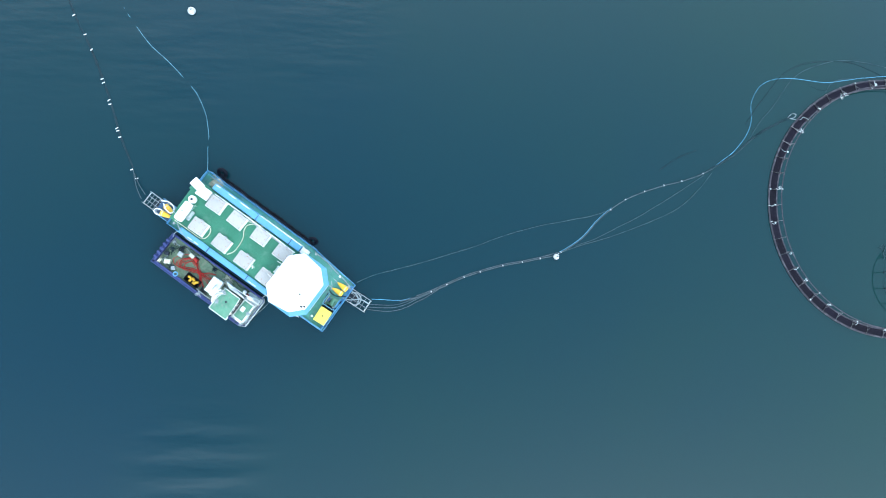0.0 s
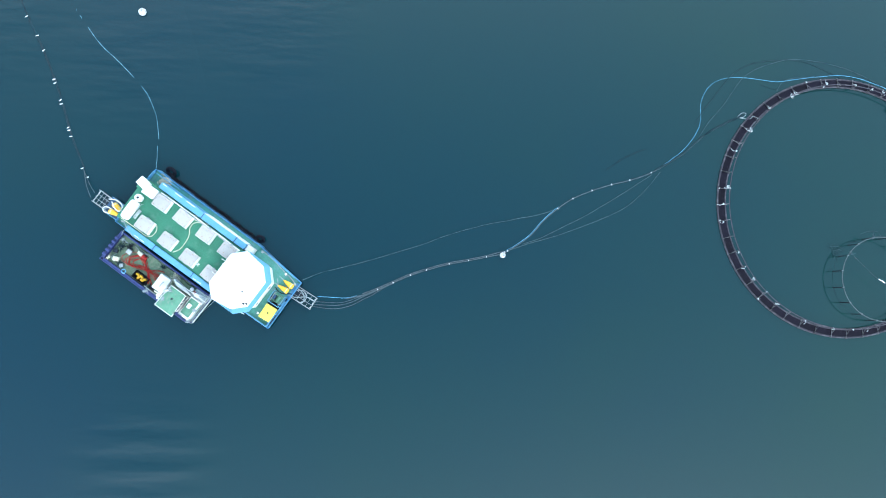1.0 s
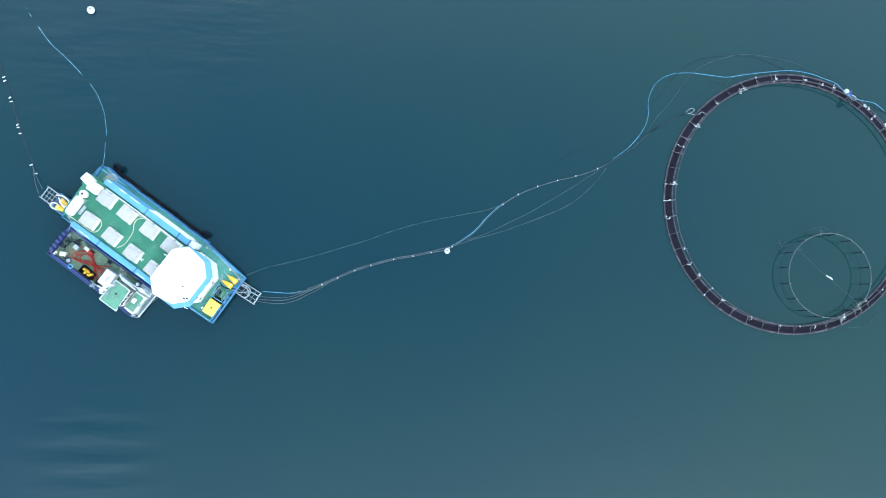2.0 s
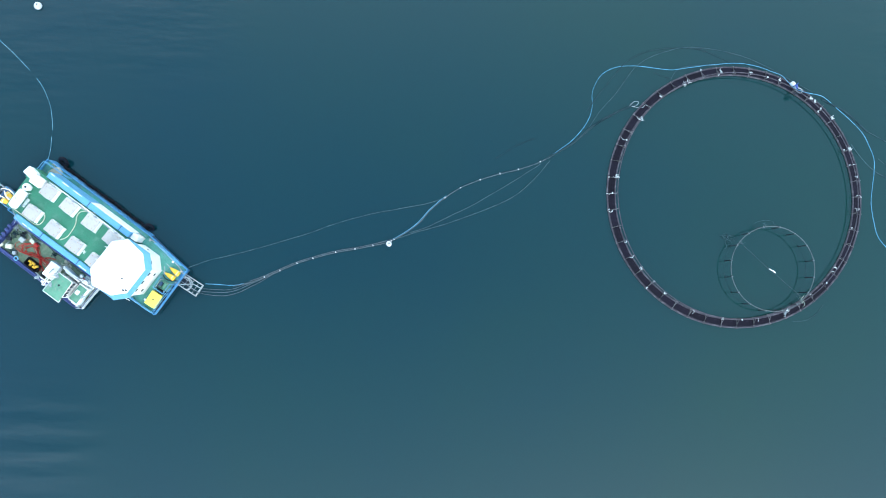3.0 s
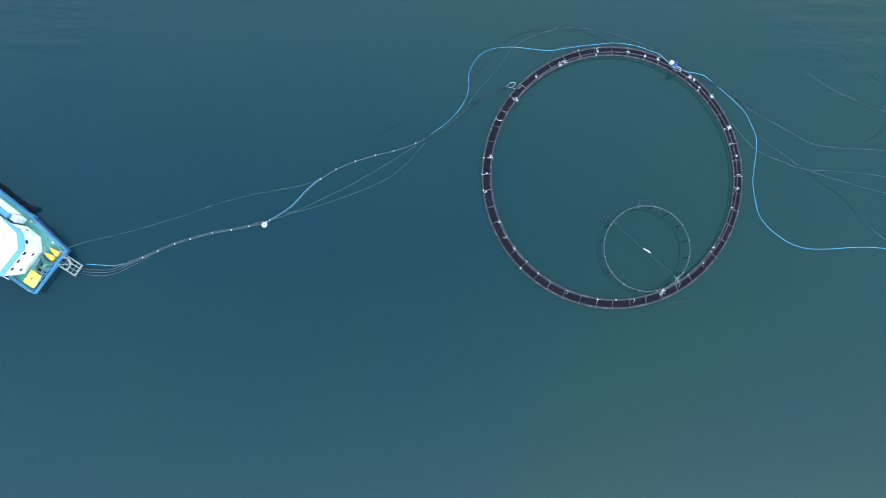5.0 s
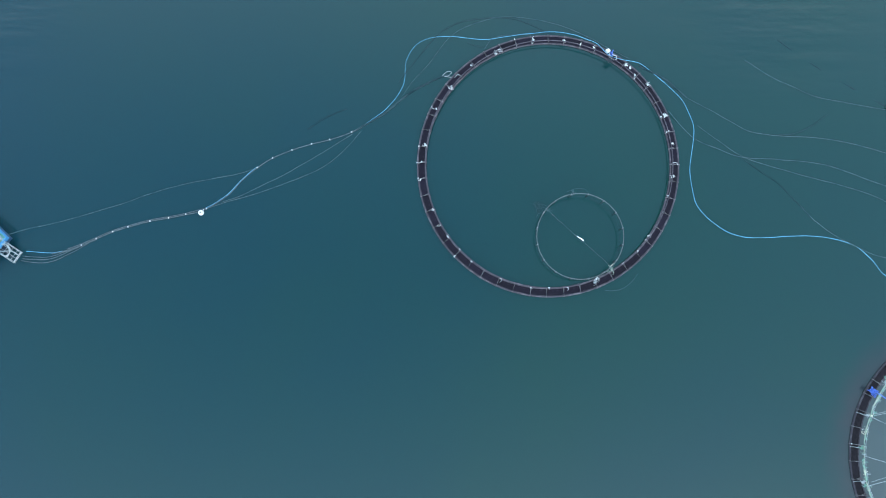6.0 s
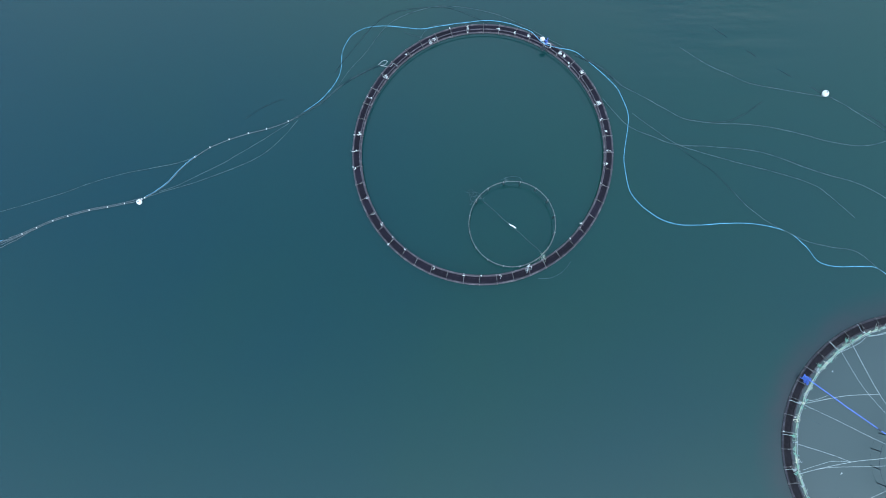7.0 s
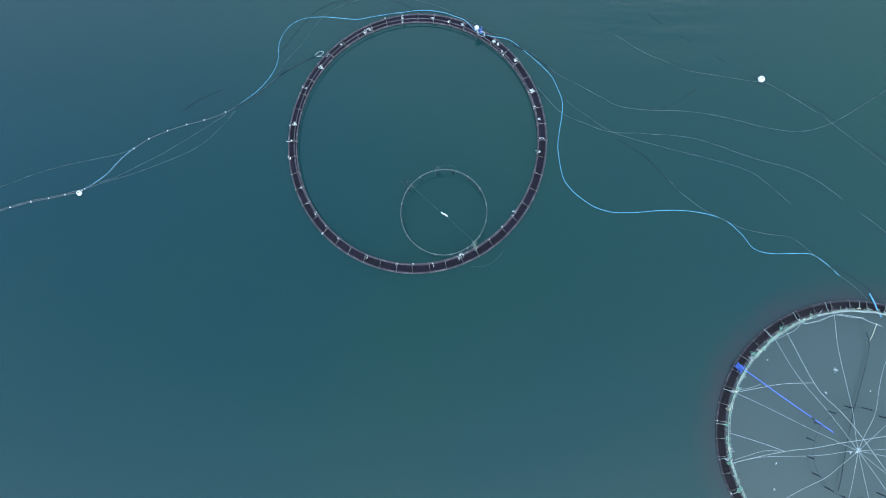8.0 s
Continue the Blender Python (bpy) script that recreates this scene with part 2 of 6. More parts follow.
def water_material(name, color_a, color_b, rough=0.02, ior=1.48):
    mat = bpy.data.materials.new(name)
    mat.use_nodes = True
    n, l = mat.node_tree.nodes, mat.node_tree.links
    b = n["Principled BSDF"]
    coord = n.new("ShaderNodeTexCoord")
    wide = n.new("ShaderNodeTexNoise")
    wide.inputs["Scale"].default_value, wide.inputs["Detail"].default_value = 0.03, 4.0
    l.new(coord.outputs["Object"], wide.inputs["Vector"])
    ramp = n.new("ShaderNodeValToRGB")
    ramp.color_ramp.elements[0].position, ramp.color_ramp.elements[1].position = 0.05, 0.95
    ramp.color_ramp.elements[0].color = (*color_a, 1)
    ramp.color_ramp.elements[1].color = (*color_b, 1)
    axis = n.new("ShaderNodeSeparateXYZ")
    l.new(coord.outputs["Object"], axis.inputs[0])
    along = n.new("ShaderNodeMapRange")
    along.inputs["From Min"].default_value, along.inputs["From Max"].default_value = -30.0, 90.0
    along.inputs["To Min"].default_value, along.inputs["To Max"].default_value = -0.38, 0.38
    l.new(axis.outputs["X"], along.inputs["Value"])
    shift = n.new("ShaderNodeMath")
    l.new(wide.outputs[0], shift.inputs[0])
    l.new(along.outputs[0], shift.inputs[1])
    l.new(shift.outputs[0], ramp.inputs[0])
    l.new(ramp.outputs[0], b.inputs["Base Color"])
    b.inputs["Roughness"].default_value, b.inputs["IOR"].default_value = rough, ior
    # wind patches on an otherwise calm sea
    total = None
    for px_, py_, size in ((-16.4, -13.0, 9.0), (-19.0, 21.0, 11.0), (-31.0, 24.0, 12.0), (-6.0, 25.0, 12.0), (68.0, 24.0, 14.0)):
        d = n.new("ShaderNodeVectorMath")
        d.operation = "DISTANCE"
        d.inputs[1].default_value = (px_, py_, 0)
        l.new(coord.outputs["Object"], d.inputs[0])
        r = n.new("ShaderNodeMapRange")
        r.interpolation_type = "SMOOTHSTEP"
        r.inputs["From Min"].default_value, r.inputs["From Max"].default_value = size, 0.0
        l.new(d.outputs["Value"], r.inputs["Value"])
        if total is None:
            total = r.outputs[0]
        else:
            m = n.new("ShaderNodeMath")
            m.operation = "MAXIMUM"
            l.new(total, m.inputs[0])
            l.new(r.outputs[0], m.inputs[1])
            total = m.outputs[0]
    last = None
    for scale, stretch, strength, distance, calm in ((0.55, 0.22, 1.0, 0.10, 0.01), (1.6, 0.4, 1.0, 0.02, 0.06), (6.0, 0.6, 1.0, 0.0015, 0.3)):
        m = n.new("ShaderNodeMapping")
        m.inputs["Scale"].default_value = (stretch, 1.0, 1.0)
        m.inputs["Rotation"].default_value = (0, 0, radians(8))
        l.new(coord.outputs["Object"], m.inputs["Vector"])
        w = n.new("ShaderNodeTexNoise")
        w.inputs["Scale"].default_value, w.inputs["Detail"].default_value = scale, 2.0
        l.new(m.outputs[0], w.inputs["Vector"])
        lift = n.new("ShaderNodeMapRange")
        lift.inputs["To Min"].default_value, lift.inputs["To Max"].default_value = calm, 1.0
        l.new(total, lift.inputs["Value"])
        h = n.new("ShaderNodeMath")
        h.operation = "MULTIPLY"
        l.new(w.outputs[0], h.inputs[0])
        l.new(lift.outputs[0], h.inputs[1])
        k = n.new("ShaderNodeBump")
        k.inputs["Strength"].default_value, k.inputs["Distance"].default_value = strength, distance
        l.new(h.outputs[0], k.inputs["Height"])
        if last:
            l.new(last, k.inputs["Normal"])
        last = k.outputs[0]
    # a train of low swell where the wind touches down
    near = n.new("ShaderNodeVectorMath")
    near.operation = "DISTANCE"
    near.inputs[1].default_value = (-16.0, -13.5, 0)
    l.new(coord.outputs["Object"], near.inputs[0])
    fade = n.new("ShaderNodeMapRange")
    fade.interpolation_type = "SMOOTHSTEP"
    fade.inputs["From Min"].default_value, fade.inputs["From Max"].default_value = 7.5, 1.0
    l.new(near.outputs["Value"], fade.inputs["Value"])
    wave = n.new("ShaderNodeTexWave")
    wave.bands_direction = "Y"
    wave.inputs["Scale"].default_value, wave.inputs["Distortion"].default_value = 0.14, 2.2
    wave.inputs["Detail"].default_value, wave.inputs["Detail Scale"].default_value = 1.0, 0.6
    l.new(coord.outputs["Object"], wave.inputs["Vector"])
    lift = n.new("ShaderNodeMath")
    lift.operation = "MULTIPLY"
    l.new(wave.outputs[1], lift.inputs[0])
    l.new(fade.outputs[0], lift.inputs[1])
    k = n.new("ShaderNodeBump")
    k.inputs["Strength"].default_value, k.inputs["Distance"].default_value = 1.0, 0.035
    l.new(lift.outputs[0], k.inputs["Height"])
    l.new(last, k.inputs["Normal"])
    last = k.outputs[0]
    l.new(last, b.inputs["Normal"])
    return mat


SEA = water_material("sea_water", WATER_A, WATER_B)
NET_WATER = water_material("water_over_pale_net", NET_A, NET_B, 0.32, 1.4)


# ---- building helpers ----
def mesh_object(name, bm, mat, smooth=True):
    me = bpy.data.meshes.new(name)
    bm.to_mesh(me)
    bm.free()
    if smooth:
        me.shade_smooth()
        me.set_sharp_from_angle(angle=radians(35))
    me.materials.append(mat)
    return new(name, me)


def part(name, bm, mat, parent, label=""):
    ob = mesh_object(name, bm, mat)
    ob.parent = parent
    if label:
        tagged(ob, label)
    return ob


def share(ob, m, parent=None):
    """Another object on the same mesh, for alike parts."""
    c = ob.copy()
    scene.collection.objects.link(c)
    c.parent = parent or ob.parent
    c.matrix_basis = m
    return c


def thing(name, m, label, category, group="", kind=""):
    ob = new(name)
    ob.empty_display_size = 0.2
    ob.matrix_world = m
    return tagged(ob, label, category, group, kind)


def merge(bm, other):
    me = bpy.data.meshes.new("tmp")
    other.to_mesh(me)
    other.free()
    bm.from_mesh(me)
    bpy.data.meshes.remove(me)
    return bm


def box(x0, x1, y0, y1, z0, z1, bevel=0.02, segments=2):
    bm = bmesh.new()
    bmesh.ops.create_cube(bm, size=1.0)
    bmesh.ops.transform(bm, matrix=Matrix.Translation(((x0 + x1) / 2, (y0 + y1) / 2, (z0 + z1) / 2)) @ Matrix.Diagonal((x1 - x0, y1 - y0, z1 - z0, 1)), verts=bm.verts)
    if bevel:
        bmesh.ops.bevel(bm, geom=bm.edges[:], offset=bevel, segments=segments, profile=0.5, affect="EDGES")
    return bm


def boxes(items, bevel=0.01):
    bm = bmesh.new()
    for i in items:
        merge(bm, box(*i, bevel=bevel, segments=1))
    return bm


def prism(outline, z0, z1, top=None, bevel=0.0):
    """An upright prism over an outline; top: another outline of as many corners for the upper end."""
    bm = bmesh.new()
    low = [bm.verts.new((x, y, z0)) for x, y in outline]
    high = [bm.verts.new((x, y, z1)) for x, y in (top or outline)]
    bm.faces.new(low[::-1])
    bm.faces.new(high)
    for i in range(len(low)):
        j = (i + 1) % len(low)
        bm.faces.new((low[i], low[j], high[j], high[i]))
    bmesh.ops.recalc_face_normals(bm, faces=bm.faces)
    if bevel:
        bmesh.ops.bevel(bm, geom=bm.edges[:], offset=bevel, segments=2, profile=0.5, affect="EDGES")
    return bm


def smooth_line(points, steps=6, closed=False):
    """A Catmull-Rom line through the points."""
    p = [Vector(q) if len(q) == 3 else Vector((*q, 0.0)) for q in points]
    n = len(p)
    out = []
    for i in range(n if closed else n - 1):
        a, b, c, d = (p[(i + k) % n] if closed else p[min(max(i + k, 0), n - 1)] for k in (-1, 0, 1, 2))
        for s in range(steps):
            t = s / steps
            out.append(0.5 * (2 * b + (c - a) * t + (2 * a - 5 * b + 4 * c - d) * t * t + (3 * b - a - 3 * c + d) * t ** 3))
    if not closed:
        out.append(p[-1])
    return out


def tube(line, radius, sides=6, closed=False, wobble=0.0):
    """A round tube along a line of points."""
    bm = bmesh.new()
    n = len(line)
    rings = []
    for i, q in enumerate(line):
        a = line[(i - 1) % n] if closed or i else line[0]
        b = line[(i + 1) % n] if closed or i < n - 1 else line[-1]
        d = (b - a).normalized()
        side = d.cross(Vector((0, 0, 1)))
        side = side.normalized() if side.length > 1e-4 else Vector((1, 0, 0))
        up = side.cross(d)
        r = radius * (1 + wobble * noise.noise(q * 3.1))
        rings.append([bm.verts.new(q + r * (math.cos(k * math.tau / sides) * side + math.sin(k * math.tau / sides) * up)) for k in range(sides)])
    for i in range(n if closed else n - 1):
        r0, r1 = rings[i], rings[(i + 1) % n]
        for k in range(sides):
            bm.faces.new((r0[k], r0[(k + 1) % sides], r1[(k + 1) % sides], r1[k]))
    if not closed:
        bm.faces.new(rings[0][::-1])
        bm.faces.new(rings[-1])
    bmesh.ops.recalc_face_normals(bm, faces=bm.faces)
    return bm


def rods(pairs, radius, sides=6):
    bm = bmesh.new()
    for a, b in pairs:
        merge(bm, tube([Vector(a), Vector(b)], radius, sides))
    return bm


def hoop(r, radius, z=0.0, sides=8, steps=144, wobble=0.0, cx=0.0, cy=0.0):
    return tube([Vector((cx + r * math.cos(k * math.tau / steps), cy + r * math.sin(k * math.tau / steps), z)) for k in range(steps)], radius, sides, True, wobble)


def lathe(profile, steps=20, m=Matrix()):
    """A body of revolution round z from (radius, z) pairs."""
    bm = bmesh.new()
    rings = [[bm.verts.new((r * math.cos(k * math.tau / steps), r * math.sin(k * math.tau / steps), z)) for k in range(steps)] for r, z in profile]
    for a, b in zip(rings, rings[1:]):
        for k in range(steps):
            bm.faces.new((a[k], a[(k + 1) % steps], b[(k + 1) % steps], b[k]))
    bm.faces.new(rings[0][::-1])
    bm.faces.new(rings[-1])
    bmesh.ops.recalc_face_normals(bm, faces=bm.faces)
    bmesh.ops.transform(bm, matrix=m, verts=bm.verts)
    return bm


def torus(r, radius, z=0.0, m=Matrix()):
    bm = hoop(r, radius, z, 10, 28)
    bmesh.ops.transform(bm, matrix=m, verts=bm.verts)
    return bm


def tangle(rng, size, count, radius, z=0.05, mat_height=0.1):
    """Loose turns of rope thrown in a heap."""
    bm = bmesh.new()
    for _ in range(count):
        heading = rng.uniform(0, math.tau)
        x, y = rng.gauss(0, size * 0.3), rng.gauss(0, size * 0.3)
        pts = []
        for k in range(rng.randint(3, 6)):
            pts.append((x, y, z + rng.uniform(0, mat_height)))
            heading += rng.uniform(-1.3, 1.3)
            x += size * 0.45 * math.cos(heading)
            y += size * 0.45 * math.sin(heading)
        merge(bm, tube(smooth_line(pts, 4), radius, 5))
    return bm


def rope(name, points, radius, mat, label, category="rope", z=0.02, steps=6, group="", loose=0.05):
    """A line lying on the water or on a deck, a little uneven."""
    line = smooth_line([(*q, z) if len(q) == 2 else q for q in points], steps)
    line = [q + Vector((noise.noise(q * 0.7) * loose, noise.noise(q * 0.7 + Vector((9, 3, 1))) * loose, 0)) for q in line]
    ob = mesh_object(name, tube(line, radius, 6, False, 0.15), mat)
    tagged(ob, label, category, group)
    return ob, line


# ---- the sea ----
bm = bmesh.new()
bmesh.ops.create_grid(bm, x_segments=40, y_segments=40, size=2200)
sea = mesh_object("water", bm, SEA, smooth=False)
tagged(sea, "calm teal sea water with faint ripples and hazy sky reflection", "water", kind="structure")


# ---- fish cages ----
STEP = 360 / 48


def fish_cage(cx, cy, r_out, r_in, first, label, group, pipe_paint=PIPE, stretch=(1.0, 1.0), walk_paint=WALK):
    """A floating collar of two pipes with brackets, walkway panels and a handrail; stretch: how far the sea has pulled it out of round."""
    cage = thing("fish_cage", pose(cx, cy, 0) @ Matrix.Diagonal((*stretch, 1, 1)), label, "fish cage", group)
    part("outer_pipe", hoop(r_out, 0.085, 0.06, 10, 192, 0.04), pipe_paint, cage, "weathered black floating pipe")
    part("inner_pipe", hoop(r_in, 0.08, 0.06, 10, 192, 0.04), pipe_paint, cage)
    part("handrail", hoop(r_in - 0.02, 0.045, 0.88, 8, 192, 0.1), pipe_paint, cage, "thin grey handrail pipe")
    # bracket: a foot across both pipes, collars, a stanchion and a brace
    b = boxes([(r_in - 0.06, r_out + 0.09, -0.018, 0.018, 0.18, 0.24)], 0.015)
    for r in (r_in, r_out):
        merge(b, torus(0.10, 0.026, 0, pose(r, 0, 0.06, 90, 0, 0)))
    merge(b, rods([((r_in, 0, 0.3), (r_in - 0.02, 0, 0.87)), ((r_in + 0.42, 0, 0.26), (r_in, 0, 0.72))], 0.026, 6))
    bracket = part("bracket", b, BRACKET, cage, "grey plastic bracket with handrail post")
    half = radians(STEP * 0.485)
    w = bmesh.new()
    seg = 4
    rows = []
    for k in range(seg + 1):
        a = -half + 2 * half * k / seg
        rows.append([w.verts.new((r * math.cos(a), r * math.sin(a), z)) for r, z in ((r_in + 0.08, 0.02), (r_in + 0.08, 0.12), (r_out - 0.09, 0.12), (r_out - 0.09, 0.02))])
    for p, q in zip(rows, rows[1:]):
        for k in range(3):
            w.faces.new((p[k], p[k + 1], q[k + 1], q[k]))
    w.faces.new(rows[0])
    w.faces.new(rows[-1][::-1])
    bmesh.ops.recalc_face_normals(w, faces=w.faces)
    panel = part("walkway_panel", w, walk_paint, cage)
    rng = random.Random(int(cx))
    for k in range(48):
        a = first + STEP * k
        if k:
            share(bracket, pose(0, 0, 0, 0, 0, a + rng.uniform(-0.35, 0.35)))
            share(panel, pose(0, 0, rng.uniform(-0.01, 0.01), 0, 0, a + STEP / 2))
        else:
            bracket.matrix_basis = pose(0, 0, 0, 0, 0, a)
            panel.matrix_basis = pose(0, 0, 0, 0, 0, a + STEP / 2)
    # small rope lashings at some of the brackets
    lash = part("lashing", tangle(rng, 0.05, 10, 0.014, 0.0, 0.1), KNOT_WHITE, cage, "small white rope lashing")
    first_one = True
    for k in range(48):
        for r, z, chance in ((r_out + 0.02, 0.26, 0.12), (r_in, 0.3, 0.15), (r_in - 0.02, 0.9, 0.25)):
            if rng.random() > chance:
                continue
            a = radians(first + STEP * k + rng.uniform(-0.5, 0.5))
            m = pose(r * math.cos(a), r * math.sin(a), z, 0, 0, rng.uniform(0, 360)) @ Matrix.Diagonal((rng.uniform(0.7, 1.5), rng.uniform(0.6, 1.2), 1, 1))
            if first_one:
                lash.matrix_basis, first_one = m, False
            else:
                share(lash, m)
    return cage


def knot(cage, angle, r, size, z, mat, seed, label, tail=0.0):
    """A clump of rope lashed round the rail."""
    rng = random.Random(seed)
    b = tangle(rng, size * 0.26, 14, 0.018, 0.0, 0.14)
    if tail:
        merge(b, tube(smooth_line([(0, 0, 0.05), (tail * 0.3, 0.08, 0.0), (tail * 0.62, -0.08, -0.08)], 5), 0.016, 5))
    ob = part("rope_knot", b, mat, cage, label)
    ob.matrix_basis = pose(r * math.cos(radians(angle)), r * math.sin(radians(angle)), z, 0, 0, angle + rng.uniform(-30, 30))
    return ob


C1 = (46.83, 8.66)
cage = fish_cage(*C1, 11.97, 11.25, 164.6, "empty round floating fish cage of weathered black pipes on the sea", "round fish cages", stretch=(0.996, 1.016))
KNOTS = [(172.2, 11.35, 0.52, 0.7, 0.5), (142.5, 11.24, 0.48, 0.7, 0.6), (115.4, 11.2, 0.46, 0.75, 0), (113.3, 11.2, 0.40, 0.75, 0.4), (128.3, 11.35, 0.2, 0.75, 0.3), (96.7, 11.38, 0.30, 0.7, 0.7),
         (82.2, 11.34, 0.44, 0.7, 0), (68.1, 11.42, 0.34, 0.6, 0.5), (51.4, 11.5, 0.40, 0.6, 0.4), (49.2, 11.54, 0.34, 0.6, 0), (38.1, 11.6, 0.40, 0.6, 0.6), (22.2, 11.5, 0.50, 0.7, 0.4),
         (9.0, 11.4, 0.24, 0.6, 0.3), (0.2, 11.35, 0.14, 0.5, 0.8), (-6.2, 11.26, 0.36, 0.7, 0), (-36.1, 11.1, 0.2, 0.6, 0.4), (154.4, 11.4, 0.16, 0.6, 0.9), (179.5, 11.6, 0.16, 0.4, 0.9),
         (-172.4, 11.75, 0.14, 0.4, 0.4), (-157.6, 11.26, 0.24, 0.7, 0.3), (-150.2, 11.26, 0.11, 0.5, 0.54), (-143.5, 11.26, 0.29, 0.65, 0.24), (-127.6, 11.26, 0.26, 0.6, 0.18), (-112.2, 11.26, 0.13, 0.5, 0.54),
         (-97.8, 11.26, 0.21, 0.5, 0.24), (-66.9, 11.26, 0.26, 0.65, 0.3), (-81.3, 11.26, 0.11, 0.4, 0.54)]
for i, (a, r, s, z, tail) in enumerate(KNOTS):
    knot(cage, a, r, s, z, KNOT_WHITE, 40 + i, "white rope tied round the rail", tail)

# sack and barrel at the hose crossing on the collar
rng = random.Random(5)
bag = thing("feed_sack", pose(52.4, 19.2, 0.30), "blue and white sack of gear on the cage walkway", "sack")
b = lathe([(0.06, 0.0), (0.2, 0.05), (0.24, 0.16), (0.2, 0.3), (0.08, 0.36), (0.03, 0.37)], 16)
for v in b.verts:
    v.co += Vector((noise.noise(v.co * 4) * 0.06, noise.noise(v.co * 4 + Vector((5, 1, 2))) * 0.08, 0))
part("bag", b, BUOY_WHITE, bag, "white woven plastic bag")
b = tangle(rng, 0.2, 12, 0.035, 0.0, 0.25)
bmesh.ops.transform(b, matrix=Matrix.Translation((0.42, -0.2, 0)), verts=b.verts)
part("bundle", b, BLUE_ROPE, bag, "blue rope bundle")
part("cord", tube(smooth_line([(0.1, -0.3, 0.36), (0.15, -0.65, 0.4), (0.45, -0.9, 0.42), (0.72, -0.85, 0.4), (0.7, -0.55, 0.38), (0.35, -0.45, 0.4)], 5), 0.045, 6, False, 0.4), WHITE_ROPE, bag, "loose white rope end")
b = tangle(rng, 0.15, 14, 0.035, 0.0, 0.1)
bmesh.ops.transform(b, matrix=Matrix.Translation((0.1, -1.0, 0.5)), verts=b.verts)
part("lashing", b, DARK, bag, "dark rope lashing to the rail")


# ---- net stands ----
def net_stand(cx, cy, r, h, turn, label, group, top, uprights, size):
    stand = thing("net_stand", pose(cx, cy, 0, 0, 0, turn), label, "net stand", group)
    part("top_hoop", hoop(r, size, h, 8, 96, 0.1), top, stand, "light grey plastic hoop")
    part("base_hoop", hoop(r, 0.007, 0.01, 8, 96, 0.1), SUNK_ROPE, stand, "thin dark floating hoop")
    post = part("post", rods([((r, 0, 0.0), (r, 0, h))], 0.045, 6), uprights, stand)
    # the first stand's clamps are coloured paler, as the lit ends of its posts
    cap = part("clamp", boxes([(r - 0.08, r + 0.07, -0.03, 0.03, h - 0.06, h + 0.06)], 0.02), LIT_CLAMP if top is HOOP else top, post)
    for k in range(1, 16):
        p = share(post, pose(0, 0, 0, 0, 0, k * 22.5))
        share(cap, Matrix(), p)


net_stand(49.56, 1.85, 3.84, 1.42, 11.25, "round hoop stand of grey pipe floating inside the cage", "net stands", HOOP, PIPE_DARK, 0.038)
net_stand(84.15, -18.4, 3.78, 1.36, 6.5, "round dark hoop stand under the cage net", "net stands", NET_POLE, PIPE_DARK, 0.016)
rope("tie_rope", [(46.6, 4.25, 1.36), (47.9, 3.1, 1.22), (49.5, 1.75, 1.12), (51.0, 0.4, 1.2), (52.2, -0.75, 1.36)], 0.013, TIE, "thin grey rope strung across the hoop stand", loose=0.08)
b = tube(smooth_line([(-0.30, 0.16, 0.0), (-0.14, 0.04, 0.04), (0.06, 0.02, 0.04), (0.2, -0.10, 0.02), (0.32, -0.10, 0.0)], 5), 0.038, 8, False, 0.5)
white_float = mesh_object("rope_float", b, PLASTIC_WHITE)
white_float.matrix_world = pose(49.62, 1.66, 1.2, 0, 0, -8)
tagged(white_float, "small white float on the tie rope", "float")
for i, (x, y, z, s, mat, label) in enumerate(((46.7, 4.2, 1.3, 0.22, GREY_ROPE, "grey rope lashing on the hoop"), (46.1, 4.6, 0.02, 0.5, GREY_ROPE, "slack grey rope trailing in the water"), (52.3, -0.9, 1.1, 0.32, GREEN_ROPE, "tangled pale netting hung on the hoop"),
                                              (52.9, -1.4, 0.02, 0.5, GREY_ROPE, "slack grey rope trailing in the water"), (51.0, -2.1, 0.6, 0.2, WHITE_ROPE, "white rope knot holding the hoop to the collar"), (49.0, 5.75, 1.2, 0.2, GREY_ROPE, "grey rope lashing on the hoop"))):
    b = tangle(random.Random(70 + i), s * 0.85, 12, 0.014, 0.0, 0.12)
    ob = mesh_object("rope_tangle", b, mat)
    ob.matrix_world = pose(x, y, z, 0, 0, 0)
    tagged(ob, label, "rope", "loose rope tangles")
rope("slack_rope", [(48.6, 6.1), (49.4, 6.35), (50.3, 6.3), (50.7, 5.7)], 0.014, GREY_ROPE, "slack grey rope end in the water by the hoop")
rope("slack_rope", [(52.0, -2.9), (53.2, -2.85), (54.3, -2.2), (54.9, -1.4)], 0.015, GREY_ROPE, "slack grey rope end in the water by the collar")

# ---- second cage, covered with a cage net ----
C2 = (84.58, -17.32)
R2 = 11.56
cage2 = fish_cage(*C2, R2, R2 - 0.71, 121.0, "round floating fish cage hung with a pale fine-meshed net", "round fish cages", PIPE_MID, walk_paint=WALK_DARK)
APEX = (83.87, -18.07)
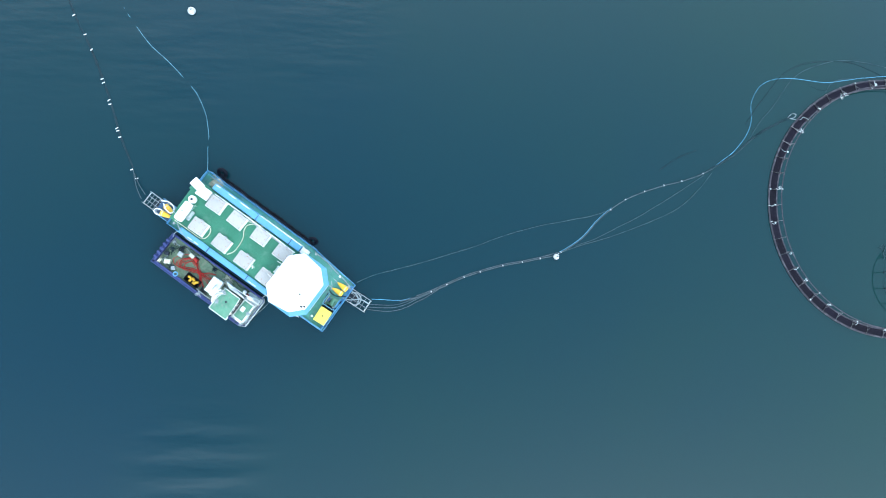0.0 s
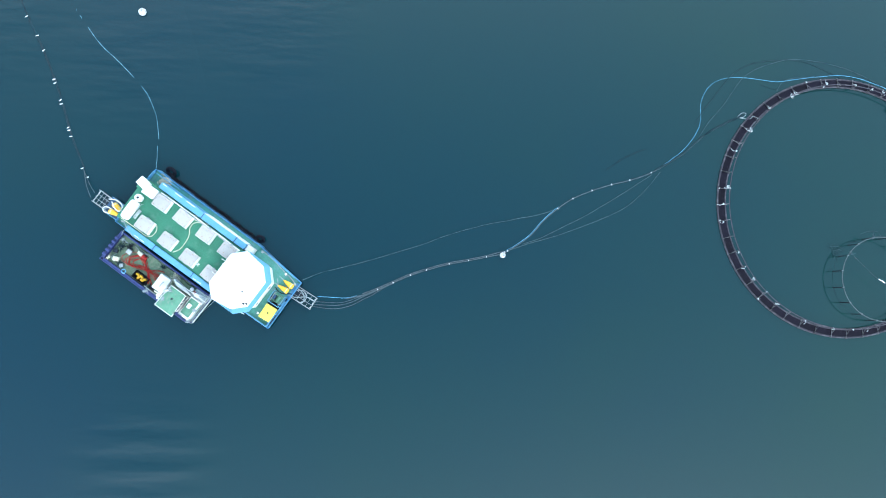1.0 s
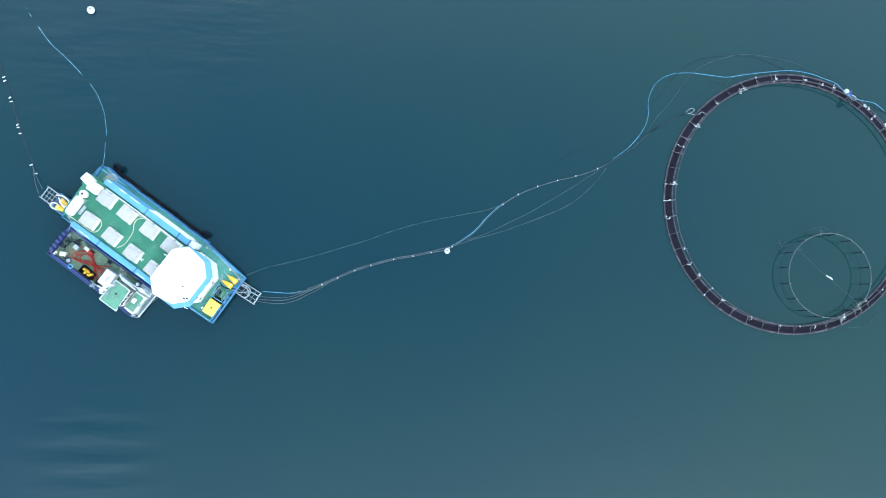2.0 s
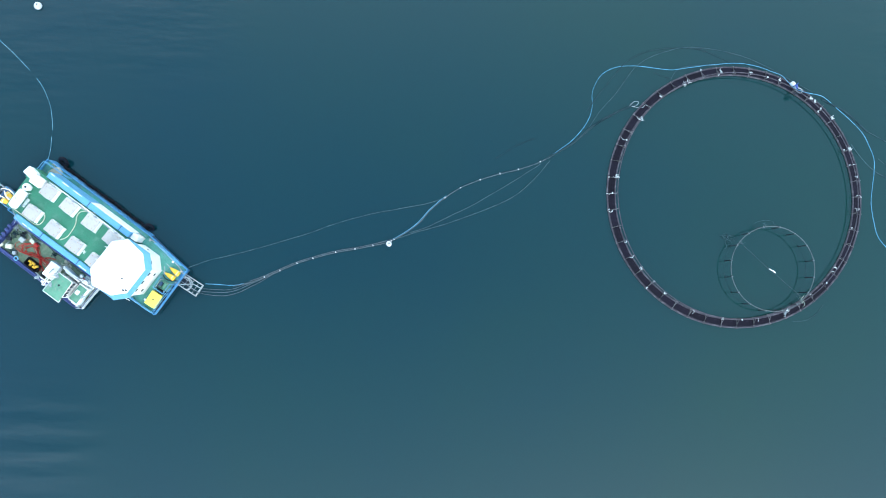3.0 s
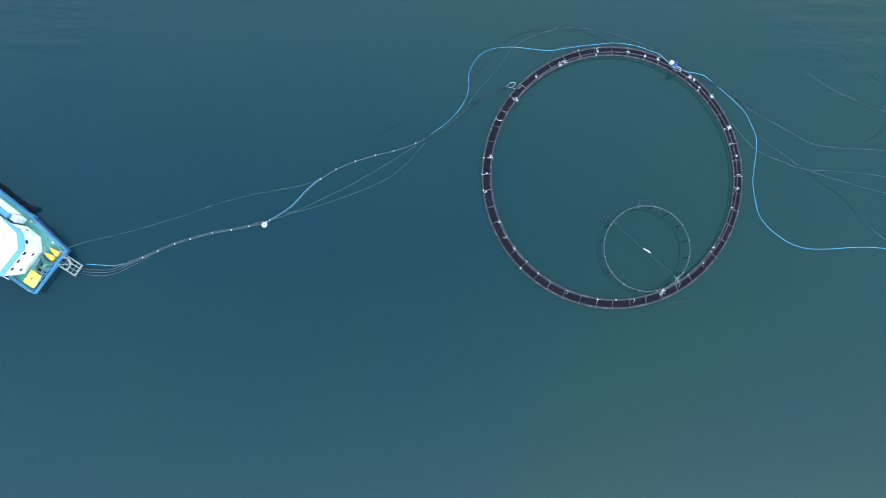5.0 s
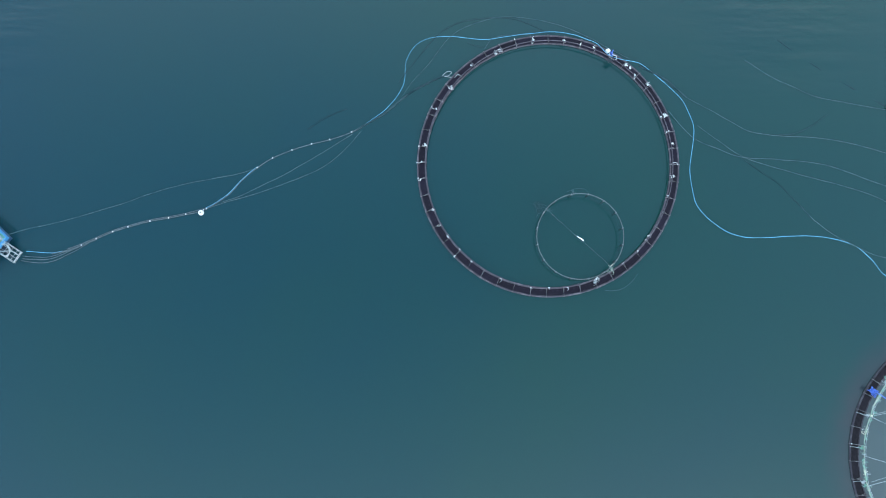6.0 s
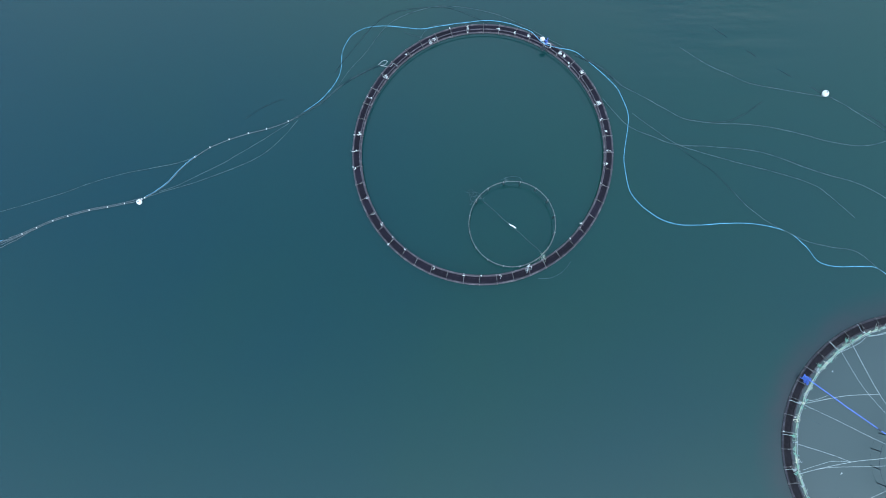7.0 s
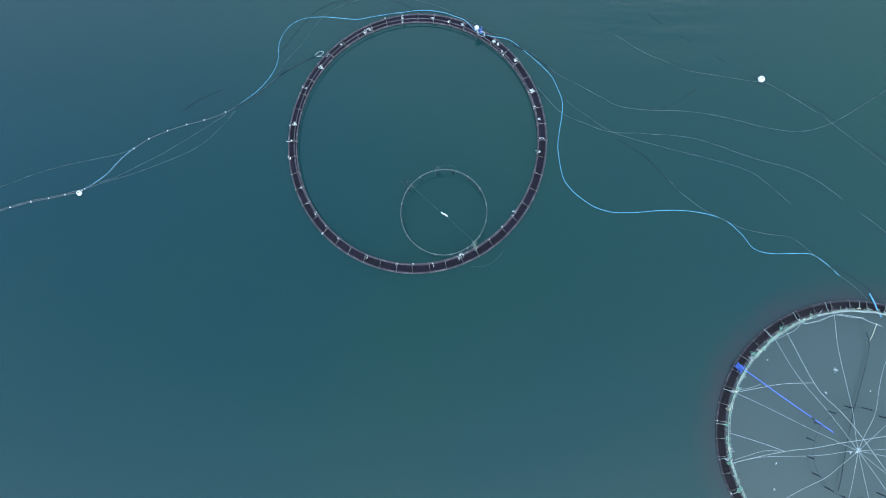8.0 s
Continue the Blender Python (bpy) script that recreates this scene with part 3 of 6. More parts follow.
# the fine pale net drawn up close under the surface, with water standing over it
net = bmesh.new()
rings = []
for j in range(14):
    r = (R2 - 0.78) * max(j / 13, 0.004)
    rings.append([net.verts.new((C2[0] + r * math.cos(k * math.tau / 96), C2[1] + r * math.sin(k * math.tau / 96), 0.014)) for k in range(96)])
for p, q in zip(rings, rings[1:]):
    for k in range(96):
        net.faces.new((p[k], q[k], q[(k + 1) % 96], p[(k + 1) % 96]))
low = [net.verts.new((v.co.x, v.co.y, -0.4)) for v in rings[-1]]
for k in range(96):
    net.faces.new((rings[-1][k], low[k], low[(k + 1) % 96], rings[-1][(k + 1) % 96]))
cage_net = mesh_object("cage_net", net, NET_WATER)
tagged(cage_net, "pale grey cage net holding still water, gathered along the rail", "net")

# ropes of the cage net, from the middle to the rail
spokes = thing("net_rope_star", pose(*APEX, 0), "white ropes spread star-like over the cage net", "rope")


def spoke(points, size=0.012):
    pts = [(x - APEX[0], y - APEX[1], z) for x, y, z in points]
    part("spoke", tube(smooth_line(pts, 5), size, 5), WHITE_ROPE, spokes)


def rail_spoke(a, bend):
    """A spoke to the rail at this angle, held up by the hoop stand and slack beyond it."""
    ex, ey = C2[0] + (R2 - 0.75) * math.cos(radians(a)) - APEX[0], C2[1] + (R2 - 0.75) * math.sin(radians(a)) - APEX[1]
    reach = math.hypot(ex, ey)
    pts = []
    for k in range(7):
        f = k / 6
        r = f * reach
        z = 1.53 - 0.016 * r if r < 3.8 else 1.46 - 0.45 * (r - 3.8) / (reach - 3.8) - 0.22 * math.sin(math.pi * (r - 3.8) / (reach - 3.8))
        w = bend * math.sin(math.pi * f)
        pts.append((APEX[0] + ex * f - ey * w * 0.1, APEX[1] + ey * f + ex * w * 0.1, z))
    spoke(pts)


TOP_KNOT = (*APEX, 1.53)
spoke([(82.77, -6.85, 0.96), (82.94, -9.67, 0.97), (83.36, -12.83, 1.23), (83.63, -14.95, 1.48), (83.73, -16.72, 1.51), TOP_KNOT])
spoke([(77.84, -9.09, 0.99), (78.94, -11.1, 0.97), (79.91, -12.63, 1.05), (81.43, -14.64, 1.41), (82.71, -16.39, 1.5), TOP_KNOT])
spoke([(74.45, -13.6, 1.0), (77.0, -14.78, 0.99), (79.8, -16.2, 1.37), (82.31, -17.37, 1.51), TOP_KNOT])
spoke([(73.88, -19.45, 0.99), (76.31, -18.85, 0.99), (80.53, -18.53, 1.48), (82.96, -18.15, 1.52), TOP_KNOT])
spoke([(76.6, -23.1, 0.98), (78.2, -22.1, 1.03), (79.64, -21.2, 1.23), (81.23, -20.27, 1.48), (82.57, -19.18, 1.5), TOP_KNOT])
spoke([(88.3, -7.6, 0.98), (86.73, -10.81, 0.98), (86.03, -12.8, 1.16), (85.4, -15.01, 1.47), (84.42, -16.88, 1.51), TOP_KNOT])
for a, bend in ((253, 0.1), (277, -0.1), (40, 0.1), (3, -0.1), (318, -0.2), (342, 0.2), (297, 0.1)):
    rail_spoke(a, bend)
part("knot", tangle(random.Random(3), 0.16, 8, 0.03, 1.5, 0.08), WHITE_ROPE, spokes, "white knot in the middle")
NET_ROPES = "ropes over the cage net"
rope("net_rope", [(78.62, -8.06, 0.96), (79.53, -9.99, 0.97), (80.78, -12.62, 1.1), (81.53, -13.76, 1.29), (82.78, -15.06, 1.48), (84.24, -16.98, 1.51), (85.98, -19.58, 1.48), (90.6, -26.2, 0.98)], 0.017, WHITE_ROPE, "long white rope across the cage net", group=NET_ROPES, loose=0.02)
rope("net_rope", [(73.88, -19.45, 0.99), (75.42, -19.0, 0.97), (78.21, -18.29, 1.18), (80.47, -17.91, 1.48), (82.65, -17.45, 1.51), (86.13, -16.85, 1.49), (94.6, -15.4, 1.0)], 0.016, WHITE_ROPE, "long white rope across the cage net", group=NET_ROPES, loose=0.02)
rope("net_rope", [(74.45, -13.55, 1.0), (76.53, -13.12, 0.97), (78.33, -12.79, 0.99), (80.78, -12.65, 1.1)], 0.015, WHITE_ROPE, "white rope tied across to a longer one", group=NET_ROPES, loose=0.02)
rope("net_rope", [(73.8, -16.91, 0.99), (76.35, -17.68, 1.0), (78.12, -18.27, 1.17)], 0.013, WHITE_ROPE, "white rope tied across to a longer one", group=NET_ROPES, loose=0.02)
rope("net_rope", [(74.2, -19.1, 0.98), (76.15, -18.44, 0.99), (77.02, -18.29, 1.04), (78.21, -18.29, 1.18)], 0.012, WHITE_ROPE, "slack white rope on the cage net", group=NET_ROPES, loose=0.02)
rope("net_rope", [(76.54, -12.82, 0.97), (75.62, -13.17, 0.98), (74.6, -13.33, 1.0)], 0.012, WHITE_ROPE, "thin white rope end on the cage net", group=NET_ROPES, loose=0.02)
rope("net_rope", [(73.9, -14.42, 1.01), (74.94, -14.82, 0.98), (75.91, -15.31, 0.97)], 0.010, GREY_ROPE, "thin grey rope end on the cage net", group=NET_ROPES, loose=0.02)
rope("net_rope", [(79.92, -7.51, 0.96), (80.22, -7.73, 0.9), (80.77, -7.66, 0.9), (81.62, -7.40, 0.92), (82.24, -7.17, 0.95), (82.78, -6.97, 0.98)], 0.014, WHITE_ROPE, "slack white rope along the net edge", group=NET_ROPES, loose=0.02)
rope("net_rope", [(82.88, -6.97, 0.98), (83.49, -7.03, 0.94), (84.33, -7.18, 0.92), (85.18, -7.13, 0.95)], 0.014, WHITE_ROPE, "slack white rope along the net edge", group=NET_ROPES, loose=0.02)
rope("net_rope", [(76.22, -9.98, 0.98), (76.91, -9.85, 0.94), (77.48, -9.25, 0.95), (77.87, -9.08, 0.96), (78.92, -8.59, 0.93), (79.56, -8.22, 0.93), (79.96, -7.78, 0.95)], 0.014, WHITE_ROPE, "slack white rope along the net edge", group=NET_ROPES, loose=0.02)
rope("net_rope", [(79.91, -7.4, 0.96), (80.34, -7.67, 0.98), (81.6, -7.48, 0.99), (82.62, -6.91, 0.97)], 0.014, WHITE_ROPE, "slack white rope along the net edge", group=NET_ROPES, loose=0.02)
rope("net_rope", [(82.77, -6.85, 0.96), (84.83, -7.17, 0.99), (85.6, -7.53, 1.0), (86.56, -7.89, 1.01)], 0.020, WHITE_ROPE, "slack white rope along the net edge", group=NET_ROPES, loose=0.02)
rope("net_rope", [(86.17, -7.6, 1.01), (85.83, -8.54, 0.98), (85.54, -9.09, 0.97)], 0.018, CREAM, "short cream rope hanging from the net edge", group=NET_ROPES, loose=0.02)

# netting gathered along the inner rail
edge = []
for k in range(260):
    a = k * math.tau / 260
    r = R2 - 0.81 + 0.10 * noise.noise(Vector((math.cos(a) * 9, math.sin(a) * 9, 3)))
    edge.append(Vector((C2[0] - 0.1 + r * math.cos(a), C2[1] + r * math.sin(a), 0.92 + 0.10 * noise.noise(Vector((math.cos(a) * 12, math.sin(a) * 12, 7))))))
hem = cage_net
part("hem_roll", tube(edge, 0.06, 6, True, 1.4), GREEN_ROPE, hem, "pale green and cream netting gathered along the rail")
part("hem_rope", tube([q + Vector((-0.10 * math.cos(i * math.tau / 260), -0.10 * math.sin(i * math.tau / 260), 0.08)) for i, q in enumerate(edge)], 0.014, 5, True, 0.5), WHITE_ROPE, hem)
arc = [q + Vector((0, -0.05, 0.1)) for q in edge[46:78]]
part("hem_cord", tube(arc, 0.03, 6, False, 0.6), WHITE_ROPE, hem, "white gathered net cord")
tuft_rng = random.Random(11)
for k in range(150):
    a = k * 360 / 150 + tuft_rng.uniform(-2, 2)
    rad = R2 - 0.78 + tuft_rng.uniform(-0.12, 0.2)
    b = tangle(tuft_rng, tuft_rng.uniform(0.08, 0.18), 6, 0.013, 0.0, 0.15)
    ob = part("tuft", b, (GREEN_ROPE, GREEN_ROPE, MINT, CREAM, WHITE_ROPE)[tuft_rng.randrange(5)], hem)
    ob.matrix_basis = pose(C2[0] + rad * math.cos(radians(a)), C2[1] + rad * math.sin(radians(a)), 0.95, 0, 0, a)
for i, a in enumerate((142.5, 140.5, 174.5, 189.5, 191, 123.7, 159.5, 70, 203)):
    knot(cage2, a, R2 - 0.62 + 0.1 * (i % 2), 0.46, 0.75, MINT if i % 3 else WHITE_ROPE, 300 + i, "green rope tied round the rail", 0.4)
strap = None
for i, a in enumerate((-170.5, 174.8, 159.9, 129.0, 114.8, 100.8, 86.9, 71.5, 56.0, -155.5)):
    b = tube(smooth_line([(R2 + 0.1, 0.02, 0.24), (R2 - 0.2, -0.01, 0.32), (R2 - 0.5, 0.015, 0.36), (R2 - 0.74, 0.0, 0.62), (R2 - 0.76, 0.0, 0.9)], 4), 0.02, 6, False, 0.4)
    strap = part("rope_strap", b, WHITE_ROPE, cage2, "pale rope strap across the walkway") if strap is None else share(strap, Matrix())
    strap.matrix_basis = pose(0, 0, 0, 0, 0, a)

SKIRT = water_material("water_over_brown_net", WATER_A, WATER_B)
skirt_nodes, skirt_links = SKIRT.node_tree.nodes, SKIRT.node_tree.links
spread = skirt_nodes.new("ShaderNodeTexCoord")
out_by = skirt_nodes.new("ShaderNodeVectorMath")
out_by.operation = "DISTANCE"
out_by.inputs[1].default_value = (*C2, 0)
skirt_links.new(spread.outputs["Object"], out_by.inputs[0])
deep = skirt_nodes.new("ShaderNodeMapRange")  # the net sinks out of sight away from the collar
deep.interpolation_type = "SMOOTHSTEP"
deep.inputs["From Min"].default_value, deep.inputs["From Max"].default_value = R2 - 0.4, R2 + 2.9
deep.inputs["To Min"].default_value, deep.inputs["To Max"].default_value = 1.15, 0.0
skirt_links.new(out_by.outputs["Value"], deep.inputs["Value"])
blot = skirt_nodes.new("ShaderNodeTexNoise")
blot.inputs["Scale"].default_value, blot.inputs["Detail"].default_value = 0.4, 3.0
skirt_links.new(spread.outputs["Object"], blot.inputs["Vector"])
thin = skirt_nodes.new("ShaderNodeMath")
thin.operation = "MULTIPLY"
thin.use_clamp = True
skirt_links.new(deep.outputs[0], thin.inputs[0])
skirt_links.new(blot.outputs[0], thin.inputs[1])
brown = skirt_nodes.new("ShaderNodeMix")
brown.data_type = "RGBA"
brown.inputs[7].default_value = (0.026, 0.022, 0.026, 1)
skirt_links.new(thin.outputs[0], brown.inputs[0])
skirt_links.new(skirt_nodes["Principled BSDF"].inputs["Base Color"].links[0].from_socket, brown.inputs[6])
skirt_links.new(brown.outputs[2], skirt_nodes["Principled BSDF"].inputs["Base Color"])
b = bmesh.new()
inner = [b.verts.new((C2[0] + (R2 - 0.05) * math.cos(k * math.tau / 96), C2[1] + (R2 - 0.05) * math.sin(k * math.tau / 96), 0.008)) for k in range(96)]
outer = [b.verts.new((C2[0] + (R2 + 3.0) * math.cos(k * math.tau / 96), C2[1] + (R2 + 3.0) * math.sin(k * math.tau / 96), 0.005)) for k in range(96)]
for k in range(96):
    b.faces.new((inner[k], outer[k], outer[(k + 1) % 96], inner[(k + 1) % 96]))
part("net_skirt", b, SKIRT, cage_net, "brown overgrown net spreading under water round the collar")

pipe = thing("feed_pipe", pose(0, 0, 0), "straight bright blue feed pipe lying over the cage net", "pipe")
part("tube", tube([Vector((75.0, -11.47, 1.0)), Vector((78.0, -13.73, 1.15)), Vector((81.97, -16.62, 1.52))], 0.04, 8), BLUE_ROPE, pipe)
part("coupling", tube([Vector((80.35, -15.46, 1.37)), Vector((80.6, -15.64, 1.40))], 0.075, 8), DARK, pipe, "dark pipe coupling")
bag2 = thing("rope_bundle", pose(75.0, -11.45, 0.45), "bundle of bright blue rope lashed to the cage rail", "rope")
part("turns", tangle(random.Random(21), 0.24, 22, 0.035, 0.0, 0.35), BLUE_ROPE, bag2)
part("tarp", box(-0.22, 0.2, -0.18, 0.2, 0.0, 0.2, 0.07), BLUE_ROPE, bag2, "blue folded tarpaulin")
rope("boom_rope", [(85.6, -8.4, 0.4), (85.8, -9.7, 0.3), (85.1, -12.4, 0.3), (84.75, -13.4, 0.3), (83.95, -16.3, 0.3), (82.75, -21.5, 0.3)], 0.04, NET_POLE, "dark rope hanging under the cage net")
for i, (x, y) in enumerate(((77.5, -10.85), (77.62, -21.65), (83.05, -11.6), (85.85, -13.37), (82.2, -13.55), (83.25, -18.25), (77.9, -19.5))):
    b = tangle(random.Random(90 + i), (0.05, 0.05, 0.14, 0.05, 0.05, 0.07, 0.05)[i % 7], 8, 0.02, 0.0, 0.05)
    ob = mesh_object("feather_clump", b, WHITE_ROPE)
    ob.matrix_world = pose(x, y, 0.03 if i != 5 else 1.5, 0, 0, 50 * i)
    tagged(ob, "small white tuft caught on the cage net", "debris", "white tufts on the net")

# ---- hoses and ropes on the water ----
MAIN = [(-1.58, 0.16), (0.87, 0.06), (2.35, 0.4), (3.64, 0.88), (5.01, 1.49), (6.54, 2.15), (7.96, 2.61), (10.0, 3.17), (11.74, 3.48), (13.36, 3.82), (15.01, 4.25), (17.19, 5.62), (18.6, 7.15), (19.89, 8.25), (21.31, 9.18), (23.11, 9.94), (24.94, 10.52), (26.64, 10.94), (28.3, 11.5), (29.59, 12.13)]
blue_tail = [(31.71, 13.74, 0.0), (33.04, 15.35, -0.006), (33.58, 16.69, -0.014), (33.7, 18.56, -0.018), (34.93, 20.3, -0.014), (37.6, 20.87, -0.008), (41.0, 20.5, 0.05), (43.56, 20.87, 0.06), (44.72, 21.03, 0.02), (47.39, 21.23, 0.05), (49.37, 20.91, 0.15), (50.45, 20.38, 0.4), (51.30, 19.88, 0.62), (51.83, 19.31, 0.66), (52.35, 18.81, 0.66), (53.40, 18.37, 0.62), (54.80, 18.19, 0.45), (55.69, 17.99, 0.12), (56.88, 17.03, 0.02), (57.76, 16.20, 0.015), (58.79, 15.22, 0.015),
             (59.56, 14.11), (60.2, 12.32), (60.16, 10.86), (59.8, 8.23), (60.12, 5.62), (60.89, 4.18), (62.55, 2.74), (64.2, 2.11), (66.13, 1.96), (68.88, 2.16), (71.87, 2.04), (74.28, 1.3, 0.008), (75.59, 0.19, 0.004), (76.1, -0.45, -0.012), (76.87, -1.33, 0.0), (78.46, -1.69, 0.006), (80.84, -1.63, 0.008), (81.73, -1.79), (82.64, -2.42), (83.54, -3.3), (84.0, -3.75, -0.05)]
sunk = (0.01, -0.012, -0.05, -0.08, -0.08, -0.08, -0.08, -0.08, -0.08, -0.06, -0.04, 0.0, 0.0, -0.03, -0.09, -0.09, -0.09, -0.09, -0.08, -0.03)
rope("blue_hose", [(x, y + 0.06, 0.015 + d) for (x, y), d in zip(MAIN, sunk)] + blue_tail, 0.024, BLUE_HOSE, "long sky-blue feed hose floating on the water", "hose", z=0.015)
bundle = thing("hose_bundle", pose(0, 0, 0), "grey feed hoses clipped together floating on the water", "hose")
line = smooth_line([(x + 0.02, y - 0.04, 0.03) for x, y in MAIN[1:]], 8)
part("hose", tube(line, 0.044, 6, False, 0.15), GREY_HOSE, bundle)
line_b = smooth_line([(x - 0.02, y + 0.07, 0.02) for x, y in MAIN[2:11]], 8)
part("hose", tube(line_b, 0.04, 6, False, 0.15), GREY_HOSE, bundle)
clip = part("clip", box(-0.04, 0.04, -0.07, 0.07, -0.05, 0.05, 0.015), BUOY_WHITE, bundle, "white plastic clip")
CLIPS = [(3.64, 0.88), (5.01, 1.49), (6.54, 2.15), (7.96, 2.61), (10.0, 3.17), (11.74, 3.48), (13.36, 3.82), (15.01, 4.21), (15.28, 4.34), (19.89, 8.23), (21.31, 9.16), (23.11, 9.92), (24.94, 10.5), (26.64, 10.9), (28.69, 11.56)]
for i, (x, y) in enumerate(CLIPS):
    k = min(range(1, len(line)), key=lambda j: (line[j].x - x) ** 2 + (line[j].y - y) ** 2)
    d = line[k] - line[k - 1]
    m = pose(line[k].x, line[k].y + 0.02, 0.08, 0, 0, math.degrees(math.atan2(d.y, d.x)))
    if i == 0:
        clip.matrix_basis = m
    else:
        share(clip, m)
GROUP = "ropes on the water"
rope("feed_hose", [(-1.9, -0.45), (0.13, -0.53), (1.61, -0.19), (3.09, 0.55), (5.07, 1.42)], 0.034, GREY_HOSE, "grey hose drooping from the ramp to the water", "hose")
rope("feed_hose", [(-1.9, -0.2), (0.3, -0.3), (2.0, 0.15), (3.8, 0.85)], 0.028, GREY_HOSE, "thin grey hose drooping from the ramp", "hose")
rope("feed_hose", [(-2.0, -0.62), (-0.2, -0.84), (1.4, -0.55), (2.9, 0.22), (4.3, 1.05)], 0.028, GREY_HOSE, "thin grey hose drooping from the ramp", "hose")
rope("mooring_rope", [(-2.75, 1.65, 1.1), (-1.2, 2.3, 0.4), (0.3, 2.74), (2.63, 3.36), (7.49, 4.83), (9.82, 5.69), (12.43, 6.48), (14.01, 6.83), (16.65, 7.34), (18.52, 7.75), (19.6, 8.1)], 0.028, GREY_ROPE, "thin grey rope from the barge corner", group=GROUP)
rope("mooring_rope", [(15.28, 4.34), (16.6, 4.81), (18.2, 5.29), (20.34, 5.92), (22.5, 6.72), (24.69, 7.61), (26.34, 8.49), (27.75, 9.63), (28.74, 10.71), (29.6, 11.7)], 0.03, GREY_ROPE, "slack grey rope beside the hose", group=GROUP)
rope("mooring_rope", [(16.6, 4.94), (18.2, 5.47), (19.82, 6.26), (21.98, 7.32), (24.18, 8.58), (26.11, 9.74), (27.79, 10.83), (28.77, 11.46)], 0.028, GREY_ROPE, "slack grey rope beside the hose", group=GROUP)
rope("anchor_rope", [(29.2, 11.9), (31.71, 13.42), (33.83, 15.2), (35.9, 16.4), (37.6, 17.15)], 0.090, SUNK_ROPE, "thick dark rope leading to the cage", group=GROUP)
rope("cage_line", [(37.0, 16.9, 0.06), (37.5, 17.4, 0.06), (37.95, 17.35, 0.06), (37.6, 17.0, 0.06), (37.1, 17.0, 0.06), (38.2, 16.85, 0.1), (38.5, 17.05, 0.3), (38.95, 16.75, 0.45)], 0.024, WHITE_ROPE, "looped white rope tying the line to the collar", group=GROUP)
rope("mooring_rope", [(33.3, 15.0), (34.4, 16.6), (36.0, 18.4), (38.0, 21.0), (40.82, 22.33), (43.51, 22.7), (47.26, 22.1), (50.46, 20.85), (52.6, 19.6), (54.5, 18.6)], 0.026, GREY_ROPE, "slack grey rope looping round the cage", group=GROUP)
rope("mooring_rope", [(33.0, 16.4), (35.2, 19.3), (37.4, 21.6), (40.2, 22.5), (43.4, 22.55), (45.6, 21.8), (47.4, 20.95)], 0.026, SUNK_ROPE, "slack dark rope looping round the cage", group=GROUP)
rope("mooring_rope", [(41.0, 19.6), (41.6, 20.4), (42.9, 20.9), (45.4, 21.0)], 0.028, GREY_ROPE, "short grey rope by the collar", group=GROUP)
rope("mooring_rope", [(39.4, 20.25), (40.2, 19.9), (41.1, 19.75)], 0.020, SUNK_ROPE, "short grey rope by the collar", group=GROUP)
rope("mooring_rope", [(24.6, 11.9), (26.4, 13.1), (28.2, 13.8)], 0.024, RUSTY_ROPE, "dark sunken rope by the hose", group=GROUP)
rope("anchor_rope", [(55.4, 17.9), (57.6, 16.72), (59.65, 14.87)], 0.090, SUNK_ROPE, "thick dark rope leading from the cage", group=GROUP)
rope("mooring_rope", [(59.65, 14.87), (61.41, 13.93), (63.52, 12.72), (65.47, 11.72), (67.98, 11.34), (70.75, 11.21), (73.22, 10.89), (75.66, 10.31), (77.81, 9.68), (80.28, 9.24), (81.98, 9.33), (84.18, 10.12), (86.4, 11.48), (88.54, 12.88), (94, 16.4)], 0.034, GREY_ROPE, "long slack grey rope between cages", group=GROUP)
rope("mooring_rope", [(67.2, 11.45), (68.9, 11.5), (70.46, 12.06), (72.3, 13.3)], 0.024, SUNK_ROPE, "sunken grey rope end", group=GROUP)
rope("mooring_rope", [(57.9, 13.6, 0.3), (58.97, 12.4), (60.45, 10.94), (62.64, 10.01), (64.59, 9.34), (67.65, 9.16), (70.41, 8.93), (72.87, 8.39), (75.56, 7.36), (77.7, 6.58), (80.09, 5.91), (82.02, 4.96), (83.6, 3.8), (84.5, 3.0, -0.03), (85.4, 2.25, -0.05), (86.1, 1.68, 0.02), (87.85, 0.2), (92, -3)], 0.034, GREY_ROPE, "long slack grey rope between cages", group=GROUP)
rope("mooring_rope", [(60.6, 12.3), (62.4, 10.9), (64.59, 9.4), (66.81, 8.6), (70.38, 7.55), (73.37, 6.78), (76.59, 5.65), (77.9, 4.66), (80.01, 2.69)], 0.028, GREY_ROPE, "long slack grey rope between cages", group=GROUP)
rope("mooring_rope", [(64.6, 9.2), (65.97, 8.17), (67.61, 7.0), (69.09, 5.42), (70.4, 4.0)], 0.022, SUNK_ROPE, "dark sunken rope between cages", group=GROUP)
rope("mooring_rope", [(69.6, 4.85), (70.82, 3.56), (72.69, 2.15), (74.55, 1.16), (76.14, 0.47), (77.99, 0.05), (80.1, -0.36), (81.73, -1.74), (84.0, -3.64), (85.56, -5.09), (86.4, -6.2, 0.1)], 0.03, GREY_ROPE, "slack grey rope leading to the net cage", group=GROUP)
rope("mooring_rope", [(83.3, -2.6), (85.2, -3.9), (86.6, -5.2), (87.9, -6.9, 0.1)], 0.024, SUNK_ROPE, "dark slack rope by the net cage", group=GROUP)
